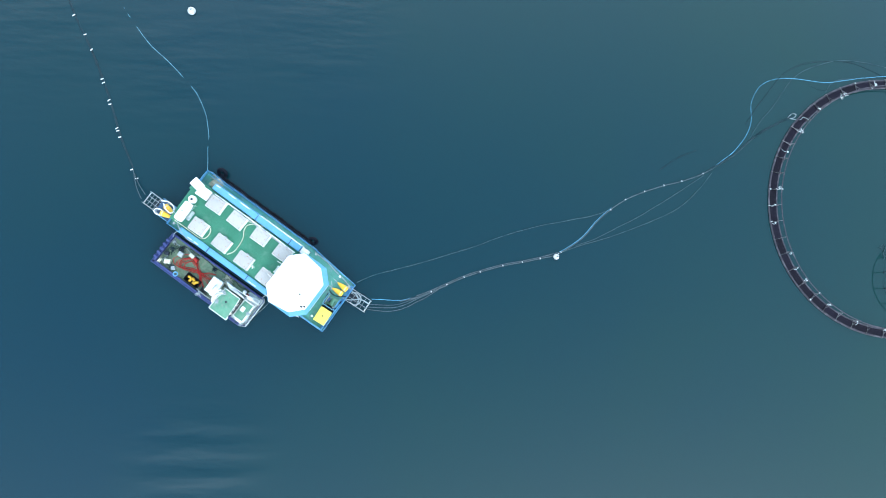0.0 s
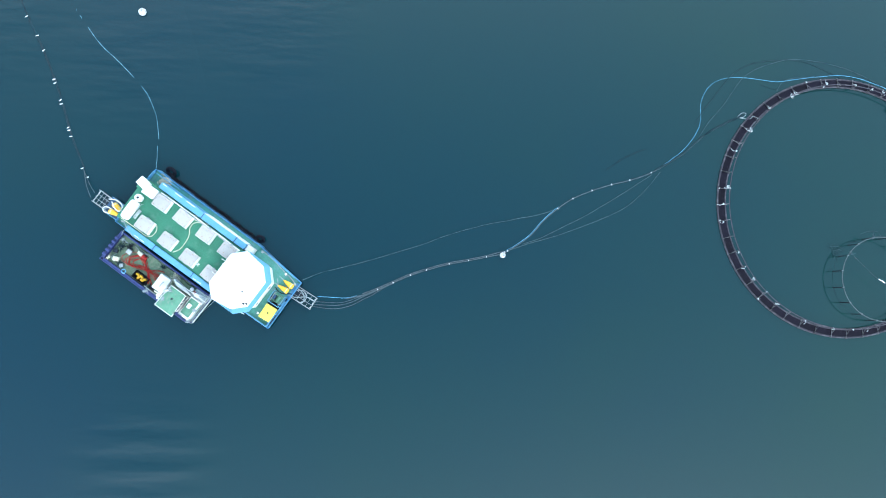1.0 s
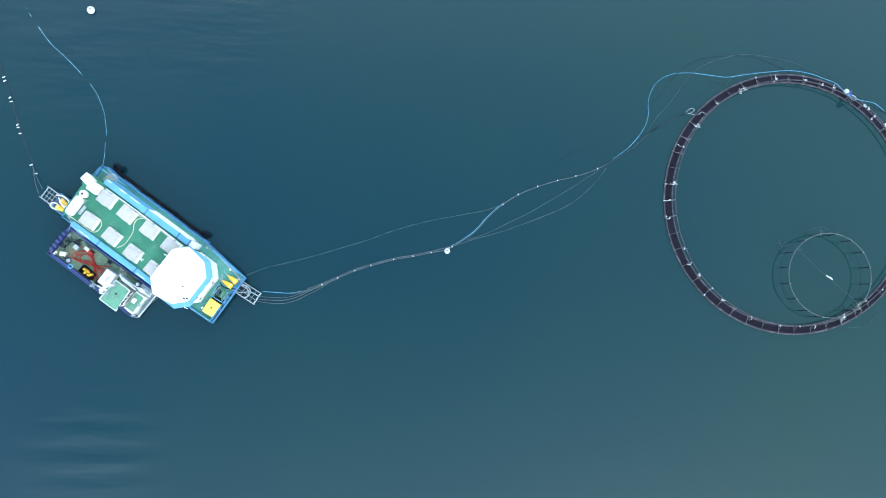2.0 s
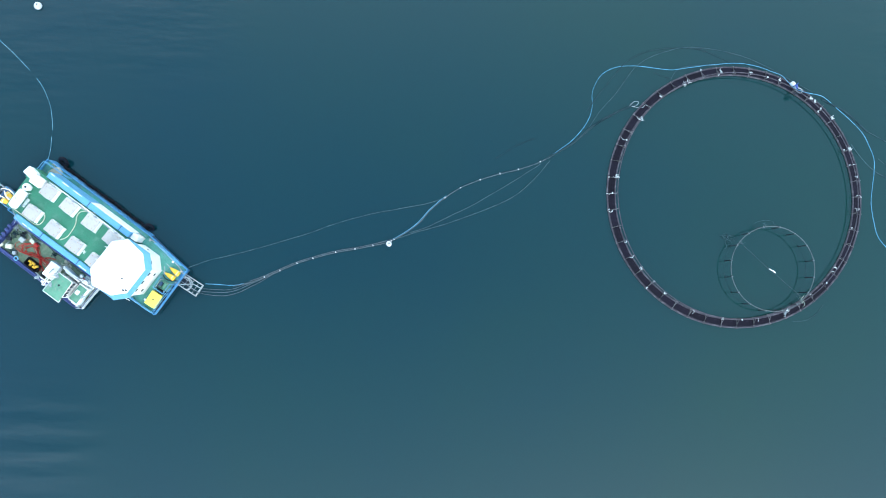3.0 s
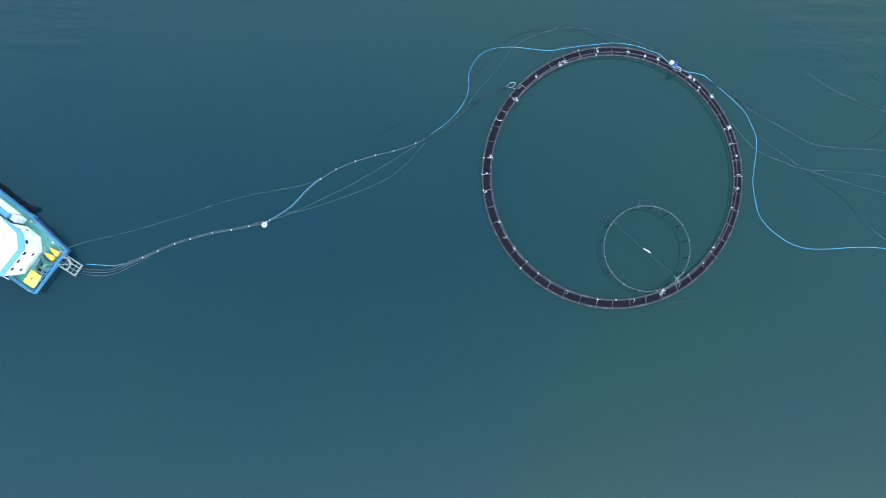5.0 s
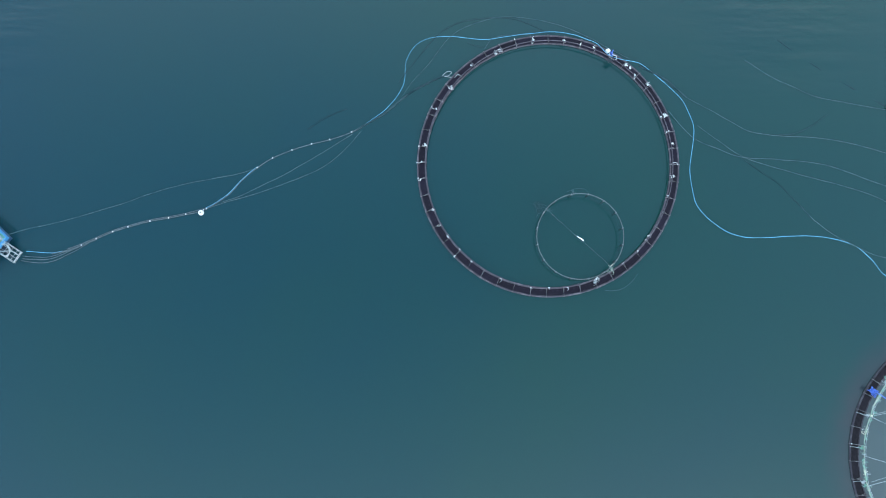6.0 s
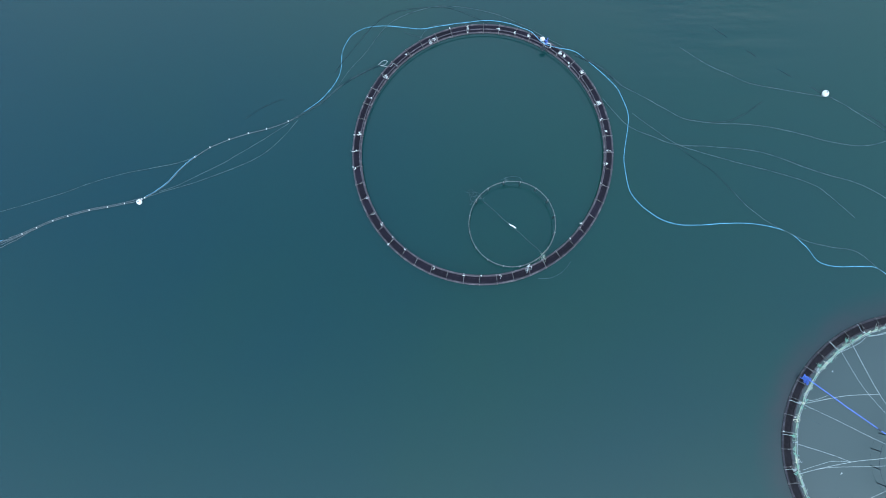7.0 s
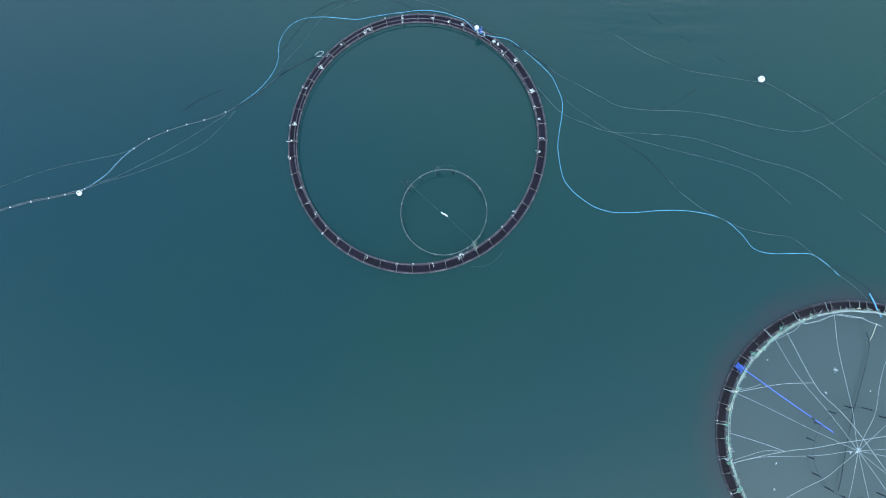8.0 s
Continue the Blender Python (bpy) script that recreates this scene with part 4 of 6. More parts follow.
rope("cage_line", [(86.2, -5.1, 0.05), (86.45, -5.86, 0.2), (86.5, -6.5, 0.5), (86.6, -7.1, 0.9)], 0.06, BLUE_HOSE, "end of the sky-blue hose tied to the net cage", "hose")
rope("mooring_rope", [(65.06, 18.51, -0.012), (67.3, 16.95, -0.01), (69.19, 16.01), (71.12, 15.09), (73.6, 14.52), (77.69, 13.78)], 0.03, GREY_ROPE, "grey sunken rope leading to a buoy", group=GROUP)
rope("mooring_rope", [(67.14, 21.15, -0.06), (68.9, 19.75, 0.0), (70.0, 18.9, -0.06), (71.5, 17.85, 0.0), (72.6, 17.1, -0.06), (74.55, 15.93, 0.0), (75.6, 15.3, -0.06), (77.0, 14.45, 0.0), (77.69, 14.04, 0.0)], 0.035, RUSTY_ROPE, "brown sunken rope leading to a buoy", group=GROUP)
rope("mooring_rope", [(77.69, 14.04), (80.0, 12.7), (83.6, 10.08), (88.09, 6.24), (93, 2)], 0.034, GREY_ROPE, "grey rope leading away from a buoy", group=GROUP)
rope("mooring_rope", [(80.4, 12.9, -0.06), (81.9, 11.85, 0.0), (83.9, 10.35, -0.01), (85.4, 9.05, -0.06), (87.0, 7.6, 0.0), (90.0, 5.3, 0.0), (94, 2.4, 0.0)], 0.04, RUSTY_ROPE, "brown sunken rope leading away from a buoy", group=GROUP)
D = -0.05  # where the line dips under
rope("mooring_rope", [(-15.47, 11.09, 0.98), (-15.55, 11.6, 0.62), (-15.68, 12.45, 0.16), (-15.74, 13.3, 0.0), (-15.7, 13.75, -0.03), (-15.69, 14.5, 0.0), (-15.85, 15.65, 0.0), (-15.95, 16.2, -0.012), (-16.37, 17.3, -0.01), (-16.74, 18.03, -0.008), (-17.19, 18.66, -0.012), (-17.5, 19.1, D),
                      (-17.75, 19.36, D), (-18.1, 19.7, 0.0), (-18.73, 20.38, 0.004), (-19.64, 21.28, 0.006), (-20.62, 22.15, 0.004), (-21.35, 23.0, 0.002), (-21.95, 23.85, 0.0), (-22.15, 24.15, D), (-22.5, 24.6, D), (-22.68, 24.88, -0.01), (-22.82, 25.1, -0.01), (-22.95, 25.3, D), (-23.1, 25.5, D), (-23.18, 25.64, -0.01), (-23.5, 26.2, -0.2)],
     0.022, PALE_LINE, "pale cyan mooring rope from the barge stern", group=GROUP, loose=0.02)
mooring = thing("mooring_cable", pose(0, 0, 0), "dark overgrown cable with small white floats", "cable")
part("cable", tube(smooth_line([(-21.88, 11.38, -0.09), (-23.05, 14.17, -0.06), (-23.94, 17.02, -0.06), (-24.72, 19.25, -0.06), (-25.75, 21.72, -0.07), (-27.28, 24.94, -0.08), (-28.9, 28.8, -0.09), (-30.5, 33.0, -0.1)], 8), 0.12, 6, False, 0.2), RUSTY_ROPE, mooring)
part("cable", tube(smooth_line([(-20.6, 9.1, 0.8), (-21.3, 10.0, 0.3), (-21.95, 11.3, 0.05)], 6), 0.03, 6), GREY_HOSE, mooring)
part("cable", tube(smooth_line([(-20.9, 8.7, 0.8), (-21.5, 9.8, 0.35), (-21.92, 11.3, 0.05)], 6), 0.03, 6), GREY_HOSE, mooring)
for i, (x, y) in enumerate(((-27.32, 24.84), (-26.34, 23.13), (-25.74, 21.8), (-24.76, 19.22), (-24.66, 18.89), (-24.14, 17.36), (-24.03, 17.02), (-23.39, 14.93), (-23.31, 14.69), (-23.12, 14.15), (-22.05, 11.34), (-21.59, 10.57))):
    m = pose(x, y, 0.05, 0, 0, (24, 10, 34, 12, 26, 30, 6, 32, 8, 6, 18, 2)[i])
    if i == 0:
        tag_float = part("float", tube(smooth_line([(-0.12, 0, 0), (0.0, 0.0, 0.02), (0.12, 0.03, 0)], 4), 0.038, 8), PLASTIC_WHITE, mooring, "small white float")
        tag_float.matrix_basis = m
    else:
        share(tag_float, m)


def buoy(x, y, r, turn, label):
    ob = thing("buoy", pose(x, y, 0, 3, 4, turn), label, "buoy", "white mooring buoys")
    part("float_body", lathe([(r * 0.45, -0.12), (r * 0.86, -0.05), (r, 0.10), (r * 0.97, 0.22), (r * 0.8, 0.33), (r * 0.5, 0.40), (r * 0.16, 0.42)], 24), BUOY_WHITE, ob)
    part("eye", torus(0.07, 0.022, 0, pose(0.03, 0, 0.43, 90, 0, 0)), DARK, ob, "dark steel eye")
    part("rope_ring", torus(r * 0.97, 0.03, 0.10), GREY_ROPE, ob)
    return ob


buoy(14.82, 3.95, 0.26, 0, "round white buoy where the hoses meet")
buoy(-17.4, 25.5, 0.35, 40, "round white mooring buoy floating alone")
buoy(77.85, 14.0, 0.30, 80, "round white mooring buoy with ropes")


# ---- feed barge; u runs along it to the bow, v across ----
BARGE = pose(-18.46, 6.83, 0, 0, 0, -36.2)


def on_barge(ob, u, v, z, turn=0.0):
    ob.matrix_world = BARGE @ pose(u, v, z, 0, 0, turn)
    return ob


def loose(name, bm, mat, u, v, z, label, category, turn=0.0, group=""):
    return tagged(on_barge(mesh_object(name, bm, mat), u, v, z, turn), label, category, group)


DECK, SIDE, TRUNK = 0.75, 0.84, 2.35
barge = thing("feed_barge", BARGE, "blue and green steel feed barge with white hatches and wheelhouse", "barge")
outline = [(-0.05, -0.30), (15.85, 0.02), (15.75, 4.80), (11.15, 5.25), (-0.12, 5.28)]
keel = [(0.25, -0.15), (15.5, 0.15), (15.65, 4.78), (11.2, 5.36), (0.0, 5.42)]
part("hull", prism(keel, -0.35, DECK - 0.02, top=outline), HULL_BLUE, barge, "blue painted steel hull")
part("hull_plate", prism([(-0.05, 5.30), (11.2, 5.27), (11.22, 5.385), (-0.04, 5.44)][::-1], -0.1, DECK + 0.05, top=[(-0.05, 5.25), (11.16, 5.22), (11.17, 5.27), (-0.05, 5.30)][::-1]), EDGE_BLUE, barge, "light blue outer hull plate")
part("side_deck", prism([(x * 0.996 + 0.03, y * 0.985 + 0.03) for x, y in outline], DECK, DECK + 0.012), SIDE_GREEN, barge, "worn teal green side deck")
part("side_walkway", box(-0.02, 11.1, 4.88, 5.23, DECK + 0.016, DECK + 0.09, 0.01), SIDE_GREEN, barge, "worn teal green side walkway")
part("main_deck", prism([(0.25, 0.28), (10.4, 0.28), (10.4, 4.2), (0.0, 4.2), (0.0, 3.2), (0.15, 3.2)], DECK, TRUNK, bevel=0.015), GREEN, barge, "green painted raised main deck")
# bulwark edge all round
for a, b_ in zip(outline, outline[1:] + outline[:1]):
    pa, pb = Vector((*a, 0)), Vector((*b_, 0))
    d = (pb - pa).normalized()
    n_ = Vector((d.y, -d.x, 0)) * 0.035
    q = [pa - n_, pb - n_, pb + n_, pa + n_]
    tall = 0.24 if min(a[1], b_[1]) > 4 else 0.36
    part("bulwark", prism([(p.x, p.y) for p in q], DECK - 0.15, DECK + tall - 0.02, bevel=0.015), EDGE_BLUE, barge, "blue bulwark plate")
    part("cap_rail", tube([pa + Vector((0, 0, DECK + tall)), pb + Vector((0, 0, DECK + tall))], 0.03, 6), EDGE_BLUE, barge, "blue cap rail")
# coamings beside the main deck
for v0, v1, side in ((4.27, 4.79, 1), (-0.18, 0.28, -1)):
    c = part("coaming", box(1.55, 10.35, v0, v1, DECK, 2.55, 0.03), LIGHT_BLUE, barge, "light blue box coaming along the deck")
    outer = v1 + 0.006 if side > 0 else v0 - 0.006
    lean = 0.10 * side
    wall = prism([(1.6, outer), (10.3, outer), (10.3, outer + lean), (1.6, outer + lean)][::side], DECK + 0.015, 2.53, top=[(1.6, outer - 0.1 * side), (10.3, outer - 0.1 * side), (10.3, outer + 0.02 * side), (1.6, outer + 0.02 * side)][::side])
    if side > 0:
        wall.free()
        for u0, u1, paint, label in ((1.6, 5.93, LIGHT_BLUE, "light blue sloping side of the coaming"), (5.97, 10.3, WHITE, "white painted sloping side of the coaming")):
            wall = prism([(u0, outer), (u1, outer), (u1, outer + lean), (u0, outer + lean)], DECK + 0.015, 2.53, top=[(u0, outer - 0.1), (u1, outer - 0.1), (u1, outer + 0.02), (u0, outer + 0.02)])
            part("side_panel", wall, paint, c, label)
    else:
        part("side_panel", wall, EDGE_BLUE, c, "blue sloping side of the coaming")
    for u in ((5.95, 9.35) if side > 0 else (4.4, 8.3)):
        part("stripe", box(u - 0.04, u + 0.04, v0 - 0.004, v1 + 0.02, 2.43, 2.565, 0.004), HULL_BLUE, c, "dark blue band across the coaming")
    for u, w in (((1.9, 0.4), (3.3, 0.7), (4.6, 0.9)) if side > 0 else ((2.7, 0.5), (3.3, 0.4), (8.7, 0.35), (9.15, 0.4))):
        y = v1 - 0.06 if side > 0 else v0 + 0.10
        part("worn_patch", box(u - w / 2, u + w / 2, y - 0.03, y + 0.03, 2.53, 2.557, 0.004), WHITE, c, "white worn paint patch")
part("bow_strip", box(15.46, 15.74, 0.12, 4.6, DECK + 0.014, DECK + 0.05, 0.01), EDGE_BLUE, barge, "blue painted strip along the bow edge")
part("step", box(10.4, 11.0, 4.3, 4.82, DECK, 2.2, 0.02), WHITE, barge, "white step beside the wheelhouse")

# eight silo hatches
hatch = part("hatch", prism([(-0.70, -0.60), (0.74, -0.60), (0.74, 0.56), (-0.70, 0.56)], 0.0, 0.42, top=[(-0.64, -0.54), (0.66, -0.54), (0.66, 0.54), (-0.64, 0.54)], bevel=0.02), WHITE, barge, "white steel silo hatch on a low coaming")
lid = part("lid", box(-0.65, 0.62, -0.53, 0.55, 0.42, 0.48, 0.025), HATCH_WHITE, hatch)
seam = part("lip", boxes([(0.625, 0.65, -0.53, 0.55, 0.40, 0.46), (-0.2, 0.2, -0.60, -0.565, 0.2, 0.34)], 0.006), GREY, hatch, "grey hatch lip")
latch = part("latch", boxes([(-0.1, 0.1, 0.55, 0.66, 0.26, 0.47)], 0.015), STEEL, hatch, "steel latch")
spots_ = [(0.38, -0.36), (-0.42, 0.30), (0.42, 0.38), (-0.1, -0.3), (-0.5, -0.42), (0.1, 0.42), (0.5, 0.0)]
rust = part("lid_bolts", boxes([(x - 0.03, x + 0.03, y - 0.025, y + 0.025, 0.475, 0.49) for x, y in spots_], 0.004), RUST, hatch, "small rusty lid bolts")
bolt = part("handle", rods([((-0.18, 0.30, 0.47), (-0.18, 0.30, 0.53)), ((0.02, 0.30, 0.47), (0.02, 0.30, 0.53)), ((-0.18, 0.30, 0.53), (0.02, 0.30, 0.53))], 0.018, 6), STEEL, hatch, "steel hatch handle")
spots = [(2.66, 3.41), (4.80, 3.41), (7.15, 3.45), (9.42, 3.41), (2.64, 1.13), (4.97, 1.15), (7.26, 1.08), (9.50, 1.0)]
for k, (u, v) in enumerate(spots):
    m = pose(u, v, TRUNK, 0, 0, (1.5, -2, 1, 0, 2, -1, 0.5, -2)[k])
    if k == 0:
        hatch.matrix_basis = m
    else:
        h2 = share(hatch, m)
        for child in (lid, seam, latch, rust, bolt):
            share(child, Matrix(), h2)

# wheelhouse with eight corners
WC, WU, WV, CUT = (12.15, 2.10), 1.98, 2.42, 0.95


def octagon(s=0.0, k=CUT):
    u, v = WU + s, WV + s
    return [(WC[0] + a, WC[1] + b) for a, b in ((-u + k, -v), (u - k, -v), (u, -v + k), (u, v - k), (u - k, v), (-u + k, v), (-u, v - k), (-u, -v + k))]


def roof_line(front, back):
    """The roof's outline, set in more at the front and sides than at the back."""
    f, k = octagon(front), octagon(back)
    return [k[i] if i in (0, 5, 6, 7) else f[i] for i in range(8)]


house = part("wheelhouse", prism(octagon(-0.20), DECK, 3.70), WHITE, barge, "white eight-sided wheelhouse wall")
part("roof", prism(roof_line(-0.26, -0.02), 4.16, 4.24, bevel=0.03), WHITE, house, "plain white flat roof")
part("roof_skirt", prism(octagon(0.02), 3.75, 4.16, top=roof_line(-0.24, 0.0)), LIGHT_BLUE, house, "light blue sloping roof edge")
part("gutter", prism(octagon(0.0), 3.66, 3.752), WHITE, house)
corners = octagon(-0.20)
for i, (a, b_) in enumerate(zip(corners, corners[1:] + corners[:1])):
    pa, pb = Vector((*a, 0)), Vector((*b_, 0))
    d = pb - pa
    turn = math.degrees(math.atan2(d.y, d.x))
    count = 3 if d.length > 2.4 else (2 if d.length > 1.8 else 1)
    if i == 6:
        door = part("door", box(-0.4, 0.4, -0.03, 0.03, DECK + 0.15, DECK + 2.05, 0.02), GREY, house, "grey steel wheelhouse door")
        door.matrix_basis = pose((pa.x + pb.x) / 2, (pa.y + pb.y) / 2, 0, 0, 0, turn)
        part("handle", box(0.25, 0.31, -0.09, -0.03, DECK + 1.0, DECK + 1.12, 0.01), STEEL, door)
        continue
    for k in range(count):
        f = (k + 0.5) / count
        for z0, z1, w in ((2.85, 3.2, 0.16), (1.65, 1.95, 0.12)):
            if z0 < 2.5 and (k + i) % 2:
                continue
            p = pa + d * f
            frame_ = part("window", box(-w - 0.05, w + 0.05, -0.025, 0.025, z0 - 0.05, z1 + 0.05, 0.01), WHITE, house)
            frame_.matrix_basis = pose(p.x, p.y, 0, 0, 0, turn)
            part("pane", box(-w, w, -0.035, 0.035, z0, z1, 0.004), GLASS, frame_, "dark window glass")
# small fittings on the roof
for u, v, s in ((12.80, 1.62, 0.07), (13.48, 0.90, 0.085), (13.68, 1.04, 0.085)):
    part("roof_vent", boxes([(u - s, u + s, v - s * 0.7, v + s * 0.7, 4.23, 4.33)], 0.02), DARK, house, "small dark roof vent")

part("hand_rail", rods([((10.0, -0.22, 1.7), (12.4, -0.30, 1.7)), ((12.4, -0.30, 1.7), (13.6, -0.1, 1.7)), ((10.0, -0.22, 1.3), (12.4, -0.30, 1.3)), ((12.4, -0.30, 0.8), (12.4, -0.30, 1.7)), ((10.0, -0.22, 0.8), (10.0, -0.22, 1.7))], 0.03, 6), WHITE, barge, "white hand rail beside the wheelhouse")
# rails at the stern and bow
post_mesh = None
rail_posts = [(0.05, 5.05), (0.05, 3.6), (0.05, 2.2), (0.05, 0.8), (1.2, 5.15), (2.6, 5.15), (13.4, 0.05), (14.6, 0.08), (15.7, 0.12), (15.72, 1.4), (15.70, 2.7), (15.1, 4.85), (13.6, 4.95), (12.2, 5.1)]
for u, v in rail_posts:
    if post_mesh is None:
        post_mesh = part("rail_post", rods([((0, 0, DECK), (0, 0, DECK + 0.95))], 0.028, 6), LIGHT_BLUE, barge)
        post_mesh.matrix_basis = pose(u, v, 0)
    else:
        share(post_mesh, pose(u, v, 0))
for za in (0.5, 0.95):
    part("rail", rods([((0.05, 0.8, DECK + za), (0.05, 5.05, DECK + za)), ((0.05, 5.05, DECK + za), (2.6, 5.15, DECK + za))], 0.026, 6), LIGHT_BLUE, barge, "light blue pipe rail at the stern")
    part("rail", rods([((13.4, 0.05, DECK + za), (15.7, 0.12, DECK + za)), ((15.7, 0.12, DECK + za), (15.70, 2.7, DECK + za))], 0.026, 6), LIGHT_BLUE, barge, "light blue pipe rail at the bow")
    part("rail", rods([((12.2, 5.1, DECK + za), (15.1, 4.85, DECK + za))], 0.026, 6), LIGHT_BLUE, barge, "light blue pipe rail at the bow")
part("deck_pipe", tube(smooth_line([(2.0, 4.05, TRUNK + 0.08), (5.0, 4.08, TRUNK + 0.08), (8.0, 4.06, TRUNK + 0.08), (10.2, 4.02, TRUNK + 0.1)], 4), 0.05, 8), WHITE, barge, "white pipe along the deck")
part("deck_pipe", tube(smooth_line([(4.8, 3.9, TRUNK + 0.05), (6.0, 3.95, TRUNK + 0.05), (9.8, 3.92, TRUNK + 0.05)], 4), 0.035, 8), GREY, barge)
for k, u in enumerate((9.85, 10.0, 10.15)):
    part("riser_pipe", tube(smooth_line([(u, 2.35 - 0.12 * k, TRUNK), (u, 2.35 - 0.12 * k, 3.0), (u + 0.35, 2.35 - 0.12 * k, 3.15)], 4), 0.04, 8), WHITE, barge, "white riser pipe beside the wheelhouse")
ladder = part("ladder", rods([((9.72, 1.75, TRUNK), (10.2, 1.75, 3.6)), ((9.72, 2.25, TRUNK), (10.2, 2.25, 3.6))], 0.03, 6), WHITE, barge, "white ladder behind the wheelhouse")
for k in range(4):
    part("rung", rods([((9.8 + 0.1 * k, 1.75, TRUNK + 0.22 + 0.26 * k), (9.8 + 0.1 * k, 2.25, TRUNK + 0.22 + 0.26 * k))], 0.022, 6), WHITE, ladder)
part("guard_rail", rods([((9.6, 1.35, TRUNK), (9.6, 1.35, 3.2)), ((9.6, 1.35, 3.2), (10.15, 1.3, 3.2)), ((9.6, 2.65, TRUNK), (9.6, 2.65, 3.2)), ((9.6, 2.65, 3.2), (10.15, 2.7, 3.2)), ((9.6, 1.35, 2.8), (10.15, 1.3, 2.8))], 0.024, 6), WHITE, barge, "white pipe guard rail behind the wheelhouse")
cross = part("deck_fitting", boxes([(-0.16, 0.16, -0.03, 0.03, 0.0, 0.06), (-0.03, 0.03, -0.16, 0.16, 0.0, 0.06)], 0.01), WHITE, barge, "white cross-shaped deck fitting")
cross.matrix_basis = pose(8.12, 1.05, TRUNK, 0, 0, 30)
for u, v in ((15.4, 4.4), (11.5, 4.95), (0.4, 0.05), (13.1, 0.25)):
    b = lathe([(0.07, 0), (0.07, 0.22), (0.10, 0.25), (0.10, 0.29), (0.03, 0.30)], 12)
    part("bollard", b, GREY, barge, "grey mooring bollard").matrix_basis = pose(u, v, DECK)


# hose ramps at both ends
def hose_ramp(u, v, turn, length, label):
    ob = on_barge(thing("hose_ramp", pose(0, 0, 0), label, "hose ramp", "hose ramps of the barge"), u, v, 0.72, turn)
    for y in (-0.56, 0.56):
        part("side_rail", rods([((0, y, 0.0), (length, y, -0.12)), ((0, y, 0.28), (length, y, 0.16))], 0.024, 8), STEEL, ob, "galvanised steel side rail")
    for y in (-0.19, 0.19):
        part("guide_rail", rods([((0, y, 0.02), (length, y, -0.10))], 0.019, 8), STEEL, ob)
    for k in range(5):
        x = 0.1 + (length - 0.16) * k / 4
        part("rung", rods([((x, -0.56, 0.02 - 0.03 * k), (x, 0.56, 0.02 - 0.03 * k)), ((x, -0.56, 0.02 - 0.03 * k), (x, -0.56, 0.27 - 0.03 * k)), ((x, 0.56, 0.02 - 0.03 * k), (x, 0.56, 0.27 - 0.03 * k))], 0.019, 8), STEEL, ob)
    for k in range(3):
        y = -0.37 + 0.37 * k
        part("roller", rods([((length - 0.1, y - 0.12, 0.03), (length - 0.1, y + 0.12, 0.03))], 0.05, 10), GREY, ob, "grey plastic roller")
    part("tread_plate", box(0.0, length * 0.45, -0.34, 0.34, -0.10, -0.05, 0.01), DARK, ob, "dark steel plate")
    return ob


hose_ramp(15.68, 3.85, 3, 2.05, "galvanised steel hose ramp sticking out from the barge bow")
hose_ramp(-1.4, 0.48, 181, 1.45, "galvanised steel hose ramp sticking out from the barge stern")
part("stern_platform", box(-1.6, 0.0, -0.22, 1.25, 0.55, 0.78, 0.04), HULL_BLUE, barge, "blue platform at the stern")
for a, b_ in (((-1.55, -0.18), (-0.02, -0.18)), ((-1.55, 1.2), (-0.02, 1.2)), ((-1.55, -0.18), (-1.55, 0.0))):
    part("platform_rail", rods([((*a, 1.0), (*b_, 1.0)), ((*a, 0.75), (*a, 1.0)), ((*b_, 0.75), (*b_, 1.0))], 0.03, 6), LIGHT_BLUE, barge)


# yellow torpedo floats
def torpedo(u, v, z, turn, label):
    ob = on_barge(thing("marker_float", pose(0, 0, 0), label, "float", "yellow marker floats"), u, v, z, turn)
    part("shell", lathe([(0.03, -0.58), (0.09, -0.46), (0.18, -0.15), (0.24, 0.2), (0.25, 0.38), (0.20, 0.46), (0.10, 0.48)], 16, pose(0, 0, 0, 0, 90, 0)), YELLOW, ob)
    part("collar", lathe([(0.246, 0.24), (0.256, 0.25), (0.258, 0.30), (0.25, 0.31)], 16, pose(0, 0, 0, 0, 90, 0)), CREAM, ob, "cream band")
    part("tail_rope", tube(smooth_line([(-0.5, 0, 0), (-0.75, 0.03, -0.05), (-1.05, 0.05, -0.12)], 4), 0.03, 6), WHITE_ROPE, ob, "white rope tail")
    return ob


torpedo(14.88, 3.50, DECK + 0.27, 4, "pointed yellow float lying at the barge bow")
torpedo(14.98, 4.08, DECK + 0.27, -2, "pointed yellow float lying at the barge bow")
torpedo(-0.62, 0.74, 1.05, 175, "pointed yellow float lying on the stern platform")
torpedo(-0.55, 0.20, 1.05, 190, "pointed yellow float lying on the stern platform")

crate = on_barge(thing("generator_box", pose(0, 0, 0), "bright yellow equipment box on the barge bow", "box"), 15.12, 1.12, DECK + 0.012, 4)
part("body", box(-0.50, 0.50, -0.62, 0.62, 0.10, 0.70, 0.05), LEMON, crate)
part("lid", box(-0.53, 0.53, -0.65, 0.65, 0.70, 0.78, 0.03), LEMON, crate)
part("vent", lathe([(0.07, 0.77), (0.07, 0.83), (0.05, 0.84)], 12), DARK, crate, "dark round filler cap")
part("skid", boxes([(-0.55, 0.62, -0.70, -0.56, 0.0, 0.12), (-0.55, 0.62, 0.56, 0.70, 0.0, 0.12), (0.50, 0.62, -0.7, 0.7, 0.0, 0.5)], 0.02), DARK, crate, "dark steel skid frame")
motor_set = on_barge(thing("engine", pose(0, 0, 0), "black diesel engine beside the yellow box on the bow", "engine"), 15.16, 1.98, DECK + 0.012, 5)
